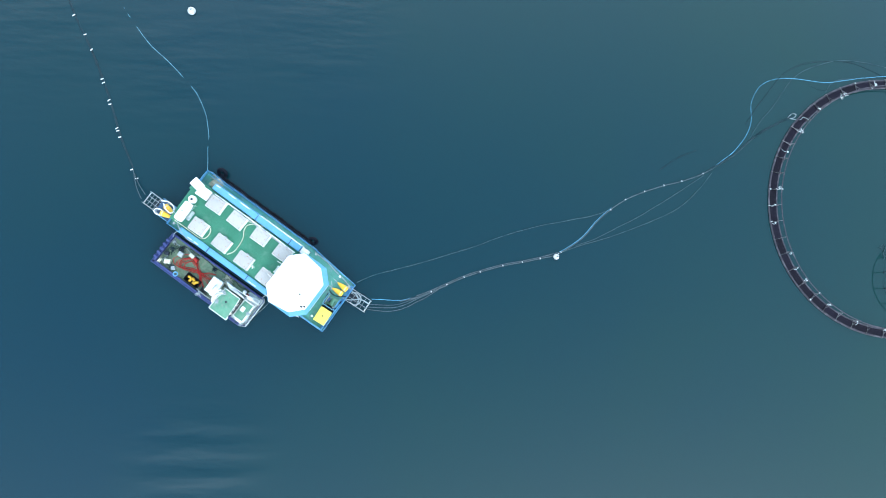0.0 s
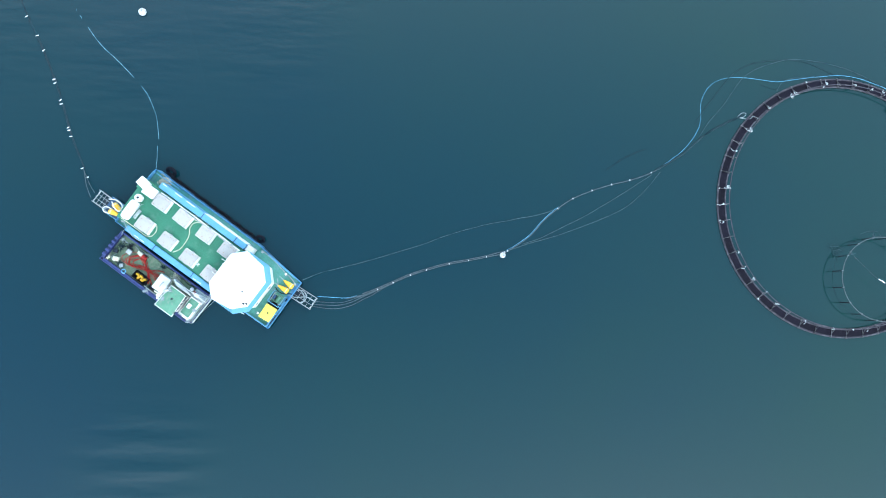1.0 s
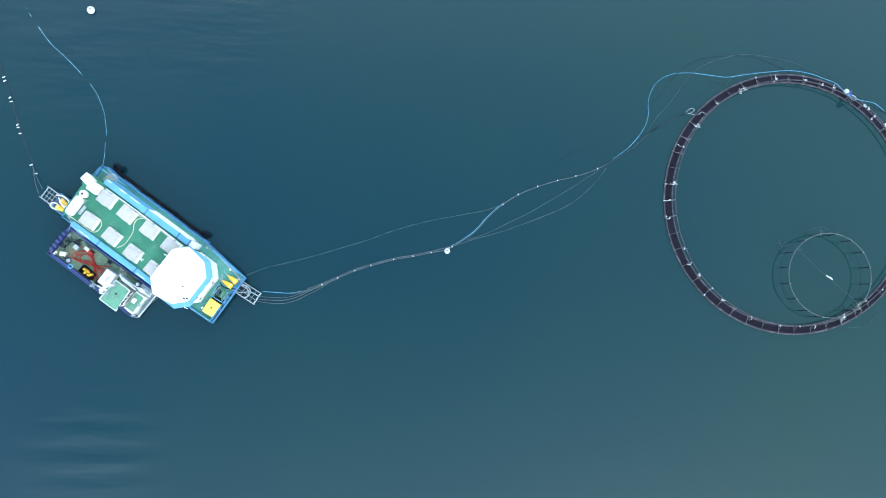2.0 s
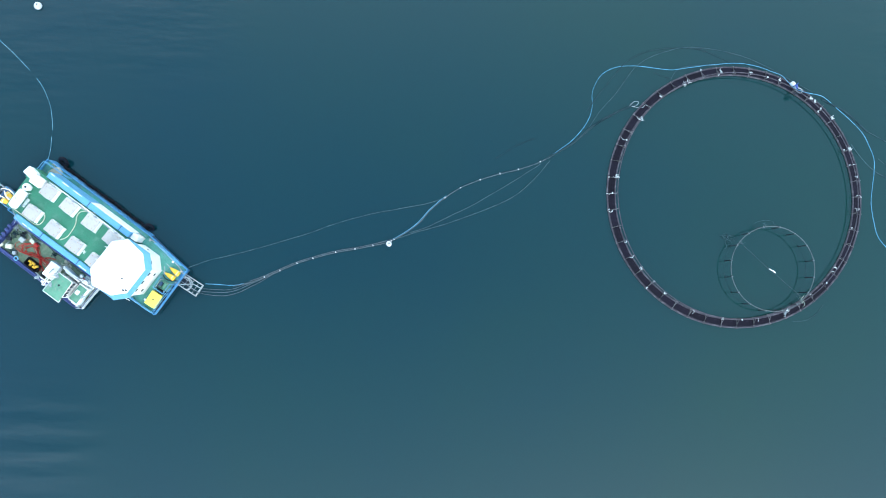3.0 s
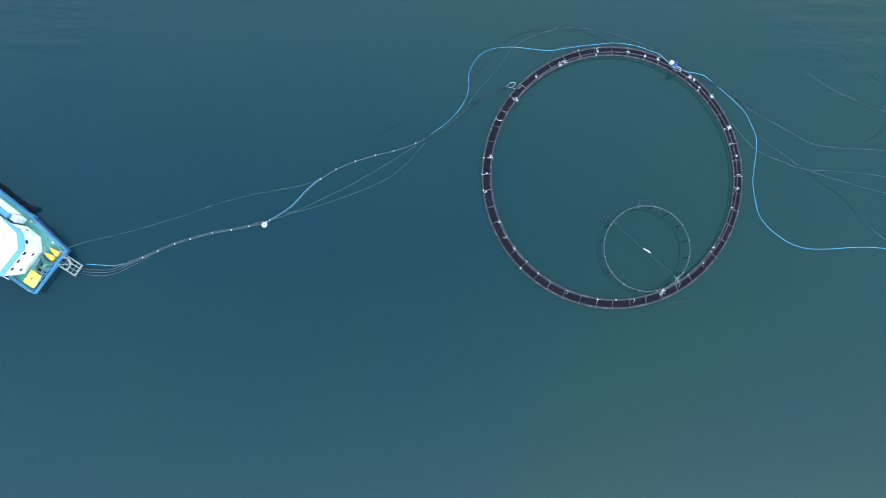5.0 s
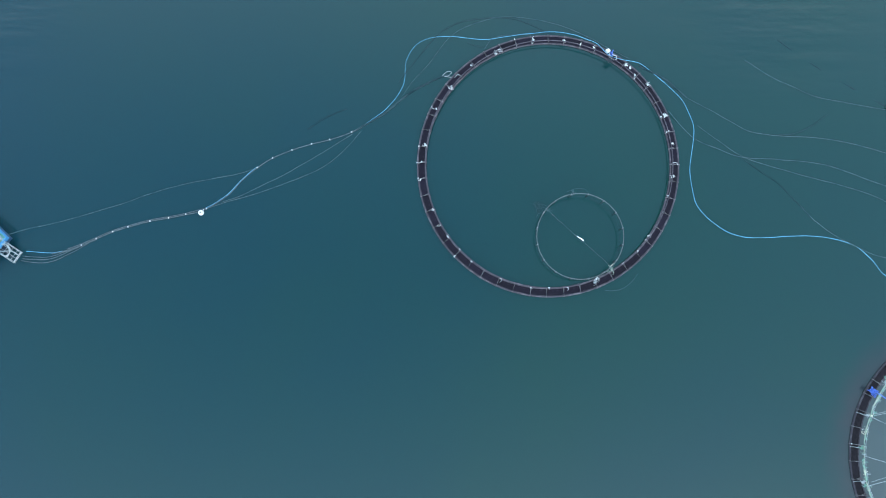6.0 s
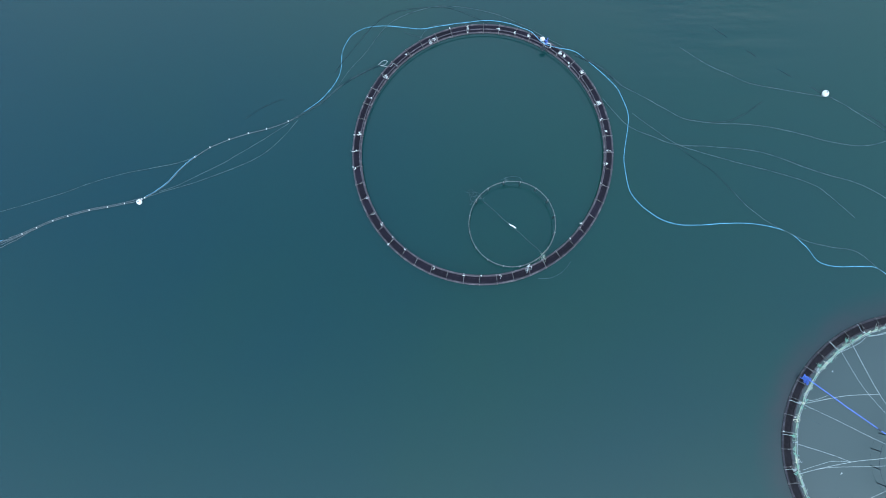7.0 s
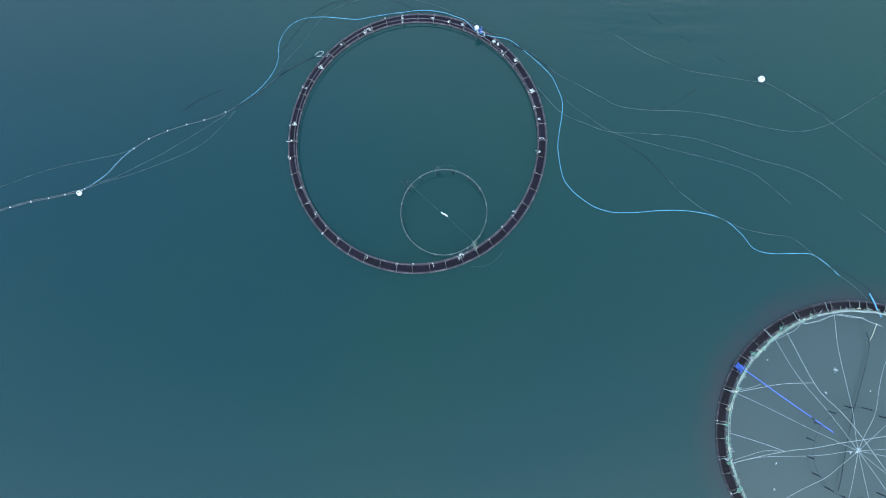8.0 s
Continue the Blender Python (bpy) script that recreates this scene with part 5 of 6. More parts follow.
part("block", box(-0.34, 0.36, -0.17, 0.17, 0.08, 0.52, 0.05), BLACK, motor_set)
part("head", boxes([(-0.28 + 0.2 * k, -0.12 + 0.2 * k, -0.11, 0.11, 0.52, 0.62) for k in range(3)], 0.02), DARK, motor_set, "dark cylinder heads")
part("exhaust", tube(smooth_line([(0.2, 0.12, 0.55), (0.24, 0.2, 0.7), (0.3, 0.22, 0.9)], 4), 0.04, 8), STEEL, motor_set, "steel exhaust pipe")
part("skid", boxes([(-0.4, 0.42, -0.2, -0.14, 0, 0.09), (-0.4, 0.42, 0.14, 0.2, 0, 0.09)], 0.01), DARK, motor_set)
winch = on_barge(thing("winch", pose(0, 0, 0), "teal deck winch with a steel frame at the bow", "winch"), 15.02, 2.52, DECK + 0.012, 3)
part("bed", box(-0.45, 0.45, -0.40, 0.40, 0.0, 0.12, 0.02), GREEN_OLD, winch)
part("drum", lathe([(0.28, -0.3), (0.28, -0.26), (0.15, -0.25), (0.15, 0.25), (0.28, 0.26), (0.28, 0.3)], 18, pose(0.05, 0, 0.38, 90, 0, 0)), GREEN_OLD, winch, "green cable drum")
part("motor", box(-0.45, -0.22, -0.18, 0.2, 0.12, 0.5, 0.04), HULL_BLUE, winch, "blue motor housing")
part("frame_bar", rods([((-0.45, -0.4, 0.12), (-0.45, -0.4, 0.75)), ((-0.45, 0.4, 0.12), (-0.45, 0.4, 0.75)), ((-0.45, -0.4, 0.75), (-0.45, 0.4, 0.75))], 0.03, 6), STEEL, winch)

locker = on_barge(thing("storage_locker", pose(0, 0, 0), "white plastic storage locker at the barge stern", "locker"), 1.36, 3.60, TRUNK, 2)
part("body", box(-0.52, 0.52, -0.40, 0.40, 0.0, 0.55, 0.06), PLASTIC_WHITE, locker)
part("lid", box(-0.55, 0.55, -0.43, 0.43, 0.55, 0.63, 0.035), PLASTIC_WHITE, locker)
chest = on_barge(thing("storage_locker", pose(0, 0, 0), "white plastic chest with grey printed bars at the barge stern", "locker"), 0.52, 3.86, TRUNK, -9)
part("body", box(-0.42, 0.42, -0.34, 0.34, 0.0, 0.68, 0.06), PLASTIC_WHITE, chest)
part("lid", box(-0.45, 0.45, -0.37, 0.37, 0.68, 0.76, 0.035), PLASTIC_WHITE, chest)
part("label_bars", boxes([(-0.25, 0.12, -0.05, -0.02, 0.755, 0.768), (-0.28, 0.08, 0.05, 0.08, 0.755, 0.768)], 0.002), GREY, chest, "grey printed bars")
part("hinge", rods([((-0.4, 0.43, 0.55), (0.4, 0.43, 0.55))], 0.02, 6), STEEL, locker)
tank = on_barge(thing("water_tank", pose(0, 0, 0), "white plastic water tank lying at the barge stern", "tank"), 0.98, 1.42, TRUNK, 92)
part("shell", lathe([(0.12, -0.88), (0.30, -0.84), (0.39, -0.74), (0.41, 0.0), (0.39, 0.74), (0.30, 0.84), (0.12, 0.88)], 20, pose(0, 0, 0.42, 0, 90, 0)), PLASTIC_WHITE, tank)
part("cradle", boxes([(-0.55, -0.45, -0.36, 0.36, 0.0, 0.16), (0.45, 0.55, -0.36, 0.36, 0.0, 0.16)], 0.02), LIGHT_BLUE, tank, "light blue cradle")
part("cap", lathe([(0.09, 0.81), (0.09, 0.87), (0.02, 0.88)], 12), GREY, tank)
drum = on_barge(thing("barrel", pose(0, 0, 0), "small white plastic barrel at the stern", "barrel"), 0.92, 2.62, TRUNK, 0)
part("body", lathe([(0.28, 0.0), (0.32, 0.1), (0.33, 0.35), (0.31, 0.55), (0.24, 0.6)], 20), PLASTIC_WHITE, drum)
part("cap", lathe([(0.10, 0.6), (0.10, 0.64), (0.02, 0.645)], 12), DARK, drum, "dark barrel cap")
heap = lathe([(0.50, 0.0), (0.52, 0.08), (0.44, 0.22), (0.30, 0.30), (0.12, 0.33)], 24)
for v in heap.verts:
    v.co += Vector((noise.noise(v.co * 5) * 0.09, noise.noise(v.co * 5 + Vector((4, 2, 8))) * 0.09, noise.noise(v.co * 6 + Vector((1, 7, 3))) * 0.06))
merge(heap, tangle(random.Random(31), 0.34, 30, 0.03, 0.15, 0.18))
loose("net_heap", heap, BROWN, 1.2, 4.80, SIDE + 0.02, "heap of brown netting on the side deck", "net")
frame_box = on_barge(thing("wash_stand", pose(0, 0, 0), "light blue wash stand with a basin on the deck", "stand"), 1.45, 1.75, TRUNK, 0)
part("hoop_bar", rods([((0, -0.6, 0), (0, -0.6, 0.8)), ((0, 0.6, 0), (0, 0.6, 0.8)), ((0, -0.6, 0.8), (0, 0.6, 0.8)), ((0, -0.6, 0.4), (0, 0.6, 0.4))], 0.016, 6), PALE_TEAL, frame_box)
part("basin", box(-0.05, 0.24, -0.75, 0.1, 0.0, 0.12, 0.04), PALE_TEAL, frame_box, "pale worn basin")

# hoses on the deck
HOSES = "hoses on the barge deck"


def deck_hose(points, radius, mat, label, z=TRUNK):
    line = smooth_line([BARGE @ Vector((u, v, z + radius)) for u, v in points], 6)
    tagged(mesh_object("deck_hose", tube(line, radius, 6, False, 0.1), mat), label, "hose", HOSES)


deck_hose([(6.88, 4.29), (6.11, 3.95), (5.7, 3.53), (5.74, 3.02), (6.05, 2.51), (6.17, 1.79), (6.14, 1.15), (5.83, 0.65)], 0.036, CREAM, "cream hose lying across the green deck")
deck_hose([(4.75, 4.05), (5.6, 4.1), (7.2, 3.95), (9.6, 4.0)], 0.04, WHITE_ROPE, "pale hose along the coaming")
deck_hose([(3.1, 1.6), (3.45, 1.55), (3.66, 1.2), (3.6, 0.66), (3.17, 0.42), (2.4, 0.42), (1.6, 0.42), (0.7, 0.4)], 0.036, CREAM, "cream hose looping round a hatch")
deck_hose([(0.2, 0.9), (0.5, 0.2), (1.2, -0.05), (1.9, -0.12)], 0.035, WHITE_ROPE, "pale hose at the stern corner", DECK)
deck_hose([(-0.05, 0.6), (0.5, 0.45), (1.3, 0.12), (2.1, -0.15)], 0.03, CREAM, "pale hose at the stern corner", DECK)
deck_hose([(-1.15, 1.05), (-0.6, 1.15), (-0.15, 0.95), (-0.1, 0.5), (-0.4, 0.35), (-0.9, 0.45)], 0.04, WHITE_ROPE, "pale hose coiled round the stern floats", 0.80)
deck_hose([(-1.3, 0.3), (-1.5, 0.0), (-1.2, -0.12), (-0.9, 0.15), (-1.1, 0.4)], 0.04, WHITE_ROPE, "pale hose coiled round the stern floats", 0.80)
deck_hose([(-1.5, 0.95), (-0.95, 1.22), (-0.35, 1.15), (-0.12, 0.8), (-0.3, 0.55), (-0.75, 0.62), (-1.2, 0.9)], 0.045, PLASTIC_WHITE, "white hose looped over the stern floats", 1.32)
deck_hose([(-1.62, -0.05), (-1.35, -0.2), (-0.95, -0.1), (-0.85, 0.2), (-1.15, 0.32), (-1.5, 0.2), (-1.6, 0.0)], 0.045, PLASTIC_WHITE, "white hose looped over the stern platform", 0.95)
deck_hose([(15.9, 4.1), (16.3, 4.35), (16.8, 4.2), (16.95, 3.75), (16.7, 3.4), (16.3, 3.35)], 0.045, STEEL, "grey hose curled over the bow ramp", 1.0)
deck_hose([(15.55, 3.3), (16.1, 3.5), (16.9, 4.1), (17.7, 4.2)], 0.04, WHITE_ROPE, "pale hose running over the bow ramp", 0.85)
deck_hose([(11.3, 5.05), (12.6, 4.98), (13.8, 4.75), (15.0, 4.55), (15.7, 4.25), (16.3, 4.2), (16.75, 3.9), (16.85, 3.5), (16.6, 3.3)], 0.05, WHITE_ROPE, "pale hose running to the bow ramp", DECK)
deck_hose([(14.2, 3.2), (14.6, 3.05), (15.1, 3.15), (15.6, 3.5), (16.4, 3.62), (17.4, 3.7)], 0.04, DARK, "dark hose running to the bow ramp", DECK)
deck_hose([(15.1, 1.9), (15.5, 2.0), (15.55, 1.5), (15.45, 0.9)], 0.035, DARK, "dark hose beside the yellow box", DECK)
loose("net_float", lathe([(0.03, 0), (0.09, 0.04), (0.11, 0.12), (0.08, 0.2), (0.02, 0.22)], 14), PLASTIC_WHITE, 14.35, 0.55, DECK + 0.012, "small white float by the yellow box", "float")
loose("net_float", lathe([(0.03, 0), (0.09, 0.04), (0.11, 0.12), (0.08, 0.2), (0.02, 0.22)], 14), PLASTIC_WHITE, 14.25, 4.62, DECK + 0.012, "small white float at the bow rail", "float")


# tyres on the hull side
def tyre(r, w):
    b = hoop(r - w, w, 0, 12, 28)
    for v in b.verts:
        v.co.z *= 0.85
    return b


for k, (u, v, z, rx, ry) in enumerate(((0.78, 5.85, 0.36, 48, 10), (10.5, 5.72, 0.32, 50, 10))):
    ob = on_barge(thing("tyre_fender", pose(0, 0, 0), "large worn black tyre hanging at the barge corner", "tyre", "tyre fenders"), u, v, z)
    ob.matrix_world = BARGE @ pose(u, v, z, rx, ry, 20 * k)
    part("tread", tyre(0.52, 0.17) if k == 0 else tyre(0.46, 0.15), TYRE, ob)
    part("hanger", tube(smooth_line([(0.0, -0.36, 0.1), (0.02, -0.5, 0.3), (0.0, -0.60, 0.42)], 4), 0.025, 6), GREY_ROPE, ob, "grey hanging rope")
small = tagged(on_barge(mesh_object("tyre_fender", tyre(0.27, 0.10), BLACK), 0, 0, 0), "black tyre hanging in a row along the barge side", "tyre", "tyre fenders")
rng = random.Random(8)
for k in range(25):
    m = BARGE @ pose(1.25 + 0.375 * k, 5.53 + rng.uniform(-0.05, 0.06), 0.22 + rng.uniform(-0.08, 0.1), rng.uniform(48, 78), rng.uniform(-16, 16), rng.uniform(-20, 20))
    if k == 0:
        small.matrix_world = m
    else:
        copy_thing(small, m)
chain_rng = random.Random(19)
chain = bmesh.new()
for k in range(62):
    u = 0.95 + 0.155 * k
    sag = 0.10 * abs(math.sin(u * math.pi / 0.75))
    link = hoop(0.05, 0.014, 0, 5, 10)
    bmesh.ops.transform(link, matrix=BARGE @ pose(u, 5.46 + chain_rng.uniform(-0.02, 0.03), 0.66 - sag, 90 * (k % 2) + chain_rng.uniform(-20, 20), 0, chain_rng.uniform(-12, 12)) @ Matrix.Diagonal((1.5, 0.8, 1, 1)), verts=link.verts)
    merge(chain, link)
tagged(mesh_object("fender_chain", chain, CHAIN), "dark chain of separate links holding the row of tyre fenders", "chain")

# ---- workboat moored alongside ----
BZ = 0.72
boat = thing("workboat", BARGE, "navy blue open workboat with a green-roofed cabin", "boat")
hull = [(0.72, -3.66), (9.85, -3.74), (10.38, -3.45), (10.42, -0.95), (10.2, -0.66), (0.72, -0.66)]
low = [(0.95, -3.45), (9.4, -3.5), (9.9, -3.2), (9.95, -1.1), (9.7, -0.85), (0.95, -0.85)]
part("hull", prism(low, -0.25, 0.34, top=hull), NAVY, boat, "navy blue hull")
part("deck", prism([(x * 0.985 + 0.08, (y + 2.16) * 0.94 - 2.16) for x, y in hull], 0.34, 0.37), DECK_OLD, boat, "dirty green-grey boat deck")
for a, b_ in zip(hull, hull[1:] + hull[:1]):
    pa, pb = Vector((*a, 0)), Vector((*b_, 0))
    d = (pb - pa).normalized()
    n_ = Vector((-d.y, d.x, 0)) * (0.30 if min(a[1], b_[1]) < -1.0 else 0.16)
    ext = d * 0.0
    part("gunwale", prism([(p.x, p.y) for p in (pa, pb, pb + n_, pa + n_)], 0.30, BZ, bevel=0.03), NAVY if min(a[0], b_[0]) < 8 else PALE_TEAL, boat, "navy blue gunwale with scuffed paint" if min(a[0], b_[0]) < 8 else "pale worn bow gunwale")
    rail = [pa + n_ * 0.25 + Vector((0, 0, BZ + 0.03)), pb + n_ * 0.25 + Vector((0, 0, BZ + 0.03))]
    part("rub_rail", tube(rail, 0.03, 6), NAVY, boat)
for k in range(5):
    roll = part("fender_roll", lathe([(0.05, -0.2), (0.13, -0.18), (0.14, 0.0), (0.13, 0.18), (0.05, 0.2)], 12, pose(0, 0, 0, 0, 90, 0)), NAVY, boat, "dark blue fender roll")
    roll.matrix_basis = pose(0.88, -3.05 + 0.42 * k, BZ + 0.12, 0, 0, 6 * (k % 3) - 6)
cabin = part("cabin", box(7.55, 8.85, -3.35, -1.85, 0.37, 2.0, 0.04), WHITE, boat, "small white cabin")
part("roof", prism([(7.25, -3.72), (8.98, -3.72), (8.85, -1.68), (7.38, -1.68)], 2.02, 2.12, bevel=0.03), GREEN_OLD, cabin, "faded green cabin roof")
part("roof_edge", rods([((7.25, -3.72, 2.1), (8.98, -3.72, 2.1)), ((7.38, -1.68, 2.1), (8.85, -1.68, 2.1)), ((8.98, -3.72, 2.1), (8.85, -1.68, 2.1)), ((7.25, -3.72, 2.1), (7.38, -1.68, 2.1))], 0.032, 6), WHITE, cabin, "white roof edge")
part("roof_cap", lathe([(0.09, 2.11), (0.09, 2.16), (0.03, 2.17)], 12, Matrix.Translation((8.1, -2.55, 0))), DARK, cabin, "dark roof cap")
for k in range(5):
    part("window", box(8.83, 8.87, -3.25 + 0.31 * k, -3.03 + 0.31 * k, 1.35, 1.85, 0.01), GLASS, cabin, "dark cabin window")
for k in range(4):
    part("roof_slot", box(8.94, 9.06, -3.42 + 0.44 * k, -3.22 + 0.44 * k, 2.115, 2.15, 0.01), DARK, cabin)
wheel = part("fore_cabin", box(9.05, 10.05, -3.25, -1.55, 0.37, 1.25, 0.05), WHITE, boat, "low white fore cabin")
part("roof", box(9.12, 9.98, -3.18, -1.62, 1.25, 1.30, 0.02), GREEN_OLD, wheel, "faded green roof of the fore cabin")
part("skylight", box(9.25, 9.60, -2.52, -2.10, 1.30, 1.42, 0.03), PLASTIC_WHITE, wheel, "white skylight hatch")
part("roof_rail", rods([((9.1, -3.2, 1.32), (10.0, -3.2, 1.32)), ((10.0, -3.2, 1.32), (10.0, -1.6, 1.32)), ((10.0, -1.6, 1.32), (9.1, -1.6, 1.32))], 0.045, 6), WHITE, wheel, "white roof rail")
part("bow_deck", prism([(8.9, -3.5), (9.75, -3.5), (10.2, -3.3), (10.22, -1.1), (10.05, -0.85), (8.9, -0.85)], 0.38, 0.72), PALE_TEAL, boat, "pale worn bow deck")
part("rail", rods([((7.3, -1.3, 0.6), (7.3, -1.3, 1.7)), ((7.3, -1.3, 1.7), (9.0, -1.2, 1.7)), ((9.0, -1.2, 0.6), (9.0, -1.2, 1.7)), ((9.0, -1.2, 1.7), (10.3, -1.3, 1.1))], 0.035, 6), WHITE, boat, "white hand rail")
part("davit", rods([((7.2, -2.0, 0.4), (7.15, -2.0, 2.3)), ((7.15, -2.0, 2.3), (6.95, -2.7, 2.4)), ((7.15, -2.3, 2.25), (7.5, -2.1, 2.3)), ((7.0, -3.1, 0.4), (7.05, -3.0, 1.8))], 0.05, 8), WHITE, boat, "white mast bracket")

part("mast", rods([((7.3, -2.7, 0.4), (7.3, -2.75, 3.3)), ((7.3, -3.15, 2.75), (7.3, -2.3, 2.75)), ((7.3, -3.05, 3.1), (7.3, -2.45, 3.1)), ((7.3, -3.1, 2.2), (7.3, -3.1, 2.95)), ((7.3, -2.35, 2.2), (7.3, -2.35, 2.95)), ((7.3, -2.7, 2.9), (6.75, -2.7, 2.9))], 0.042, 8), WHITE, boat, "white lattice mast with cross arms")
part("mast_lamp", lathe([(0.07, 3.28), (0.09, 3.32), (0.09, 3.44), (0.03, 3.48)], 12, Matrix.Translation((7.3, -2.75, 0))), PLASTIC_WHITE, boat)
part("spray_board", prism([(8.95, -1.5), (10.12, -1.55), (10.1, -0.98), (8.95, -1.0)], 0.6, 0.98, bevel=0.03), PALE_TEAL, boat, "pale locker beside the fore cabin")
part("side_board", prism([(7.45, -1.62), (8.9, -1.62), (8.9, -1.52), (7.0, -1.24), (6.95, -1.32)], 0.37, 1.15, bevel=0.02), WHITE, boat, "white side board of the cabin")

cool = on_barge(thing("cool_box", pose(0, 0, 0), "white insulated box with a grey handle in the workboat", "box"), 6.33, -2.2, 0.37, 2)
part("body", box(-0.46, 0.46, -0.66, 0.66, 0.0, 0.72, 0.05), PLASTIC_WHITE, cool)
part("lid", box(-0.49, 0.49, -0.69, 0.69, 0.72, 0.82, 0.03), PLASTIC_WHITE, cool)
part("handle", tube(smooth_line([(0.05, -0.25, 0.82), (0.05, -0.22, 0.9), (0.08, 0.05, 0.92), (0.12, 0.2, 0.9), (0.12, 0.22, 0.82)], 4), 0.045, 8), GREY, cool, "grey curved handle")
basket = on_barge(thing("crate", pose(0, 0, 0), "black plastic crate holding yellow floats", "crate"), 4.5, -2.92, 0.37, -1)
for args in ((-0.68, 0.68, -0.34, -0.28, 0, 0.45), (-0.68, 0.68, 0.28, 0.34, 0, 0.45), (-0.68, -0.62, -0.28, 0.28, 0, 0.45), (0.62, 0.68, -0.28, 0.28, 0, 0.45)):
    part("wall", box(*args, bevel=0.015), BLACK, basket)
part("base", box(-0.66, 0.66, -0.32, 0.32, 0.0, 0.05, 0.01), BLACK, basket)
for k, (x, y) in enumerate(((-0.4, 0.08), (-0.02, 0.1), (0.36, 0.05), (-0.2, -0.12), (0.2, -0.14))):
    ob = loose("net_float", lathe([(0.03, -0.18), (0.10, -0.14), (0.12, 0.0), (0.10, 0.14), (0.03, 0.18)], 12, pose(0, 0, 0.14, 0, 90, 0)), YELLOW, 4.5 + x, -2.92 + y, 0.42, "small yellow net float in the crate", "float", (10, -20, 35, 80, 5)[k], "yellow floats in the crate")
tub = on_barge(thing("jerrycan", pose(0, 0, 0), "cream plastic canister on the boat deck", "canister"), 1.85, -2.85, 0.37, 25)
part("body", box(-0.26, 0.26, -0.20, 0.20, 0.0, 0.48, 0.06), CREAM, tub)
part("cap", lathe([(0.07, 0.48), (0.07, 0.54), (0.02, 0.545)], 10, Matrix.Translation((0.15, 0, 0))), WHITE, tub)
engine = on_barge(thing("pump", pose(0, 0, 0), "grey and red pump on the boat deck", "pump"), 3.3, -1.32, 0.37, -8)
part("body", box(-0.34, 0.12, -0.16, 0.16, 0.05, 0.42, 0.05), CREAM, engine, "pale pump housing")
part("motor", lathe([(0.10, -0.2), (0.16, -0.18), (0.16, 0.18), (0.10, 0.2)], 14, pose(0.36, 0, 0.24, 0, 90, 0)), RED, engine, "red motor")
part("skid", boxes([(-0.4, 0.6, -0.2, -0.14, 0, 0.06), (-0.4, 0.6, 0.14, 0.2, 0, 0.06)], 0.01), DARK, engine)
ext = on_barge(thing("fire_extinguisher", pose(0, 0, 0), "red cylinder with a white cap at the cabin", "cylinder"), 9.02, -1.22, 0.6, 0)
part("body", lathe([(0.05, 0), (0.13, 0.03), (0.13, 0.4), (0.05, 0.5)], 14), RED, ext)
part("cap", lathe([(0.06, 0.5), (0.06, 0.58), (0.02, 0.59)], 10), WHITE, ext)
loose("lifebuoy", torus(0.17, 0.05), LIGHT_BLUE, 3.05, -3.3, BZ + 0.05, "small pale blue ring on the gunwale", "ring")
loose("net_float", lathe([(0.04, 0), (0.14, 0.05), (0.17, 0.16), (0.12, 0.27), (0.03, 0.3)], 14), PLASTIC_WHITE, 8.6, -1.15, 0.6, "small white float beside the cabin", "float")
hr = random.Random(17)
ends = ((5.6, -2.05), (5.55, -2.85), (5.8, -1.4), (5.3, -3.0), (5.7, -2.4), (5.2, -2.7), (5.9, -1.9))
for k in range(9):
    # long loops thrown over the deck, crossing at one place
    f = hr.uniform(0.6, 1.08)
    cu, cv = 4.4 + hr.uniform(-0.14, 0.14), -2.02 + hr.uniform(-0.1, 0.1)
    e0, e1 = ends[k % 7], ends[(k + 3) % 7]
    pts = [e0, ((e0[0] + cu) / 2, (e0[1] + cv) / 2 + hr.uniform(-0.12, 0.2)), (cu, cv), (cu - 1.0 * f, cv + 0.62 * f + hr.uniform(-0.22, 0.2)), (cu - 1.65 * f, cv + 0.42 * f + hr.uniform(-0.15, 0.15)), (cu - 2.12 * f, cv - 0.3 * f), (cu - 1.75 * f, cv - 0.66 * f), (cu - 0.9 * f, cv - 0.34 * f + hr.uniform(-0.1, 0.1)), (cu + 0.06, cv - 0.06), ((e1[0] + cu) / 2, (e1[1] + cv) / 2 + hr.uniform(-0.2, 0.12)), e1]
    line = smooth_line([BARGE @ Vector((u, v, 0.41 + 0.025 * k + 0.03 * (i % 2))) for i, (u, v) in enumerate(pts)], 6)
    tagged(mesh_object("air_hose", tube(line, 0.022, 6), RED), "red hose tangled on the boat deck", "hose", "red hoses in the workboat")
for i, (u, v, s, mat, label) in enumerate(((1.5, -1.7, 0.5, SUNK_ROPE, "grey-green rope heap on the boat deck"), (2.2, -1.3, 0.4, DARK, "dark rope heap on the boat deck"), (2.3, -3.0, 0.4, GREY_ROPE, "grey rope heap on the boat deck"), (6.9, -1.3, 0.5, CREAM, "yellowish rope heap on the boat deck"), (5.7, -3.1, 0.4, DARK, "dark rope heap on the boat deck"), (7.0, -2.9, 0.35, WHITE_ROPE, "white rope heap on the boat deck"), (1.2, -1.25, 0.3, WHITE_ROPE, "white rope on the boat stern"))):
    loose("rope_heap", tangle(random.Random(50 + i), s * 0.5, 18, 0.025, 0.02, 0.2), mat, u, v, 0.4, label, "rope", 0, "rope heaps in the workboat")
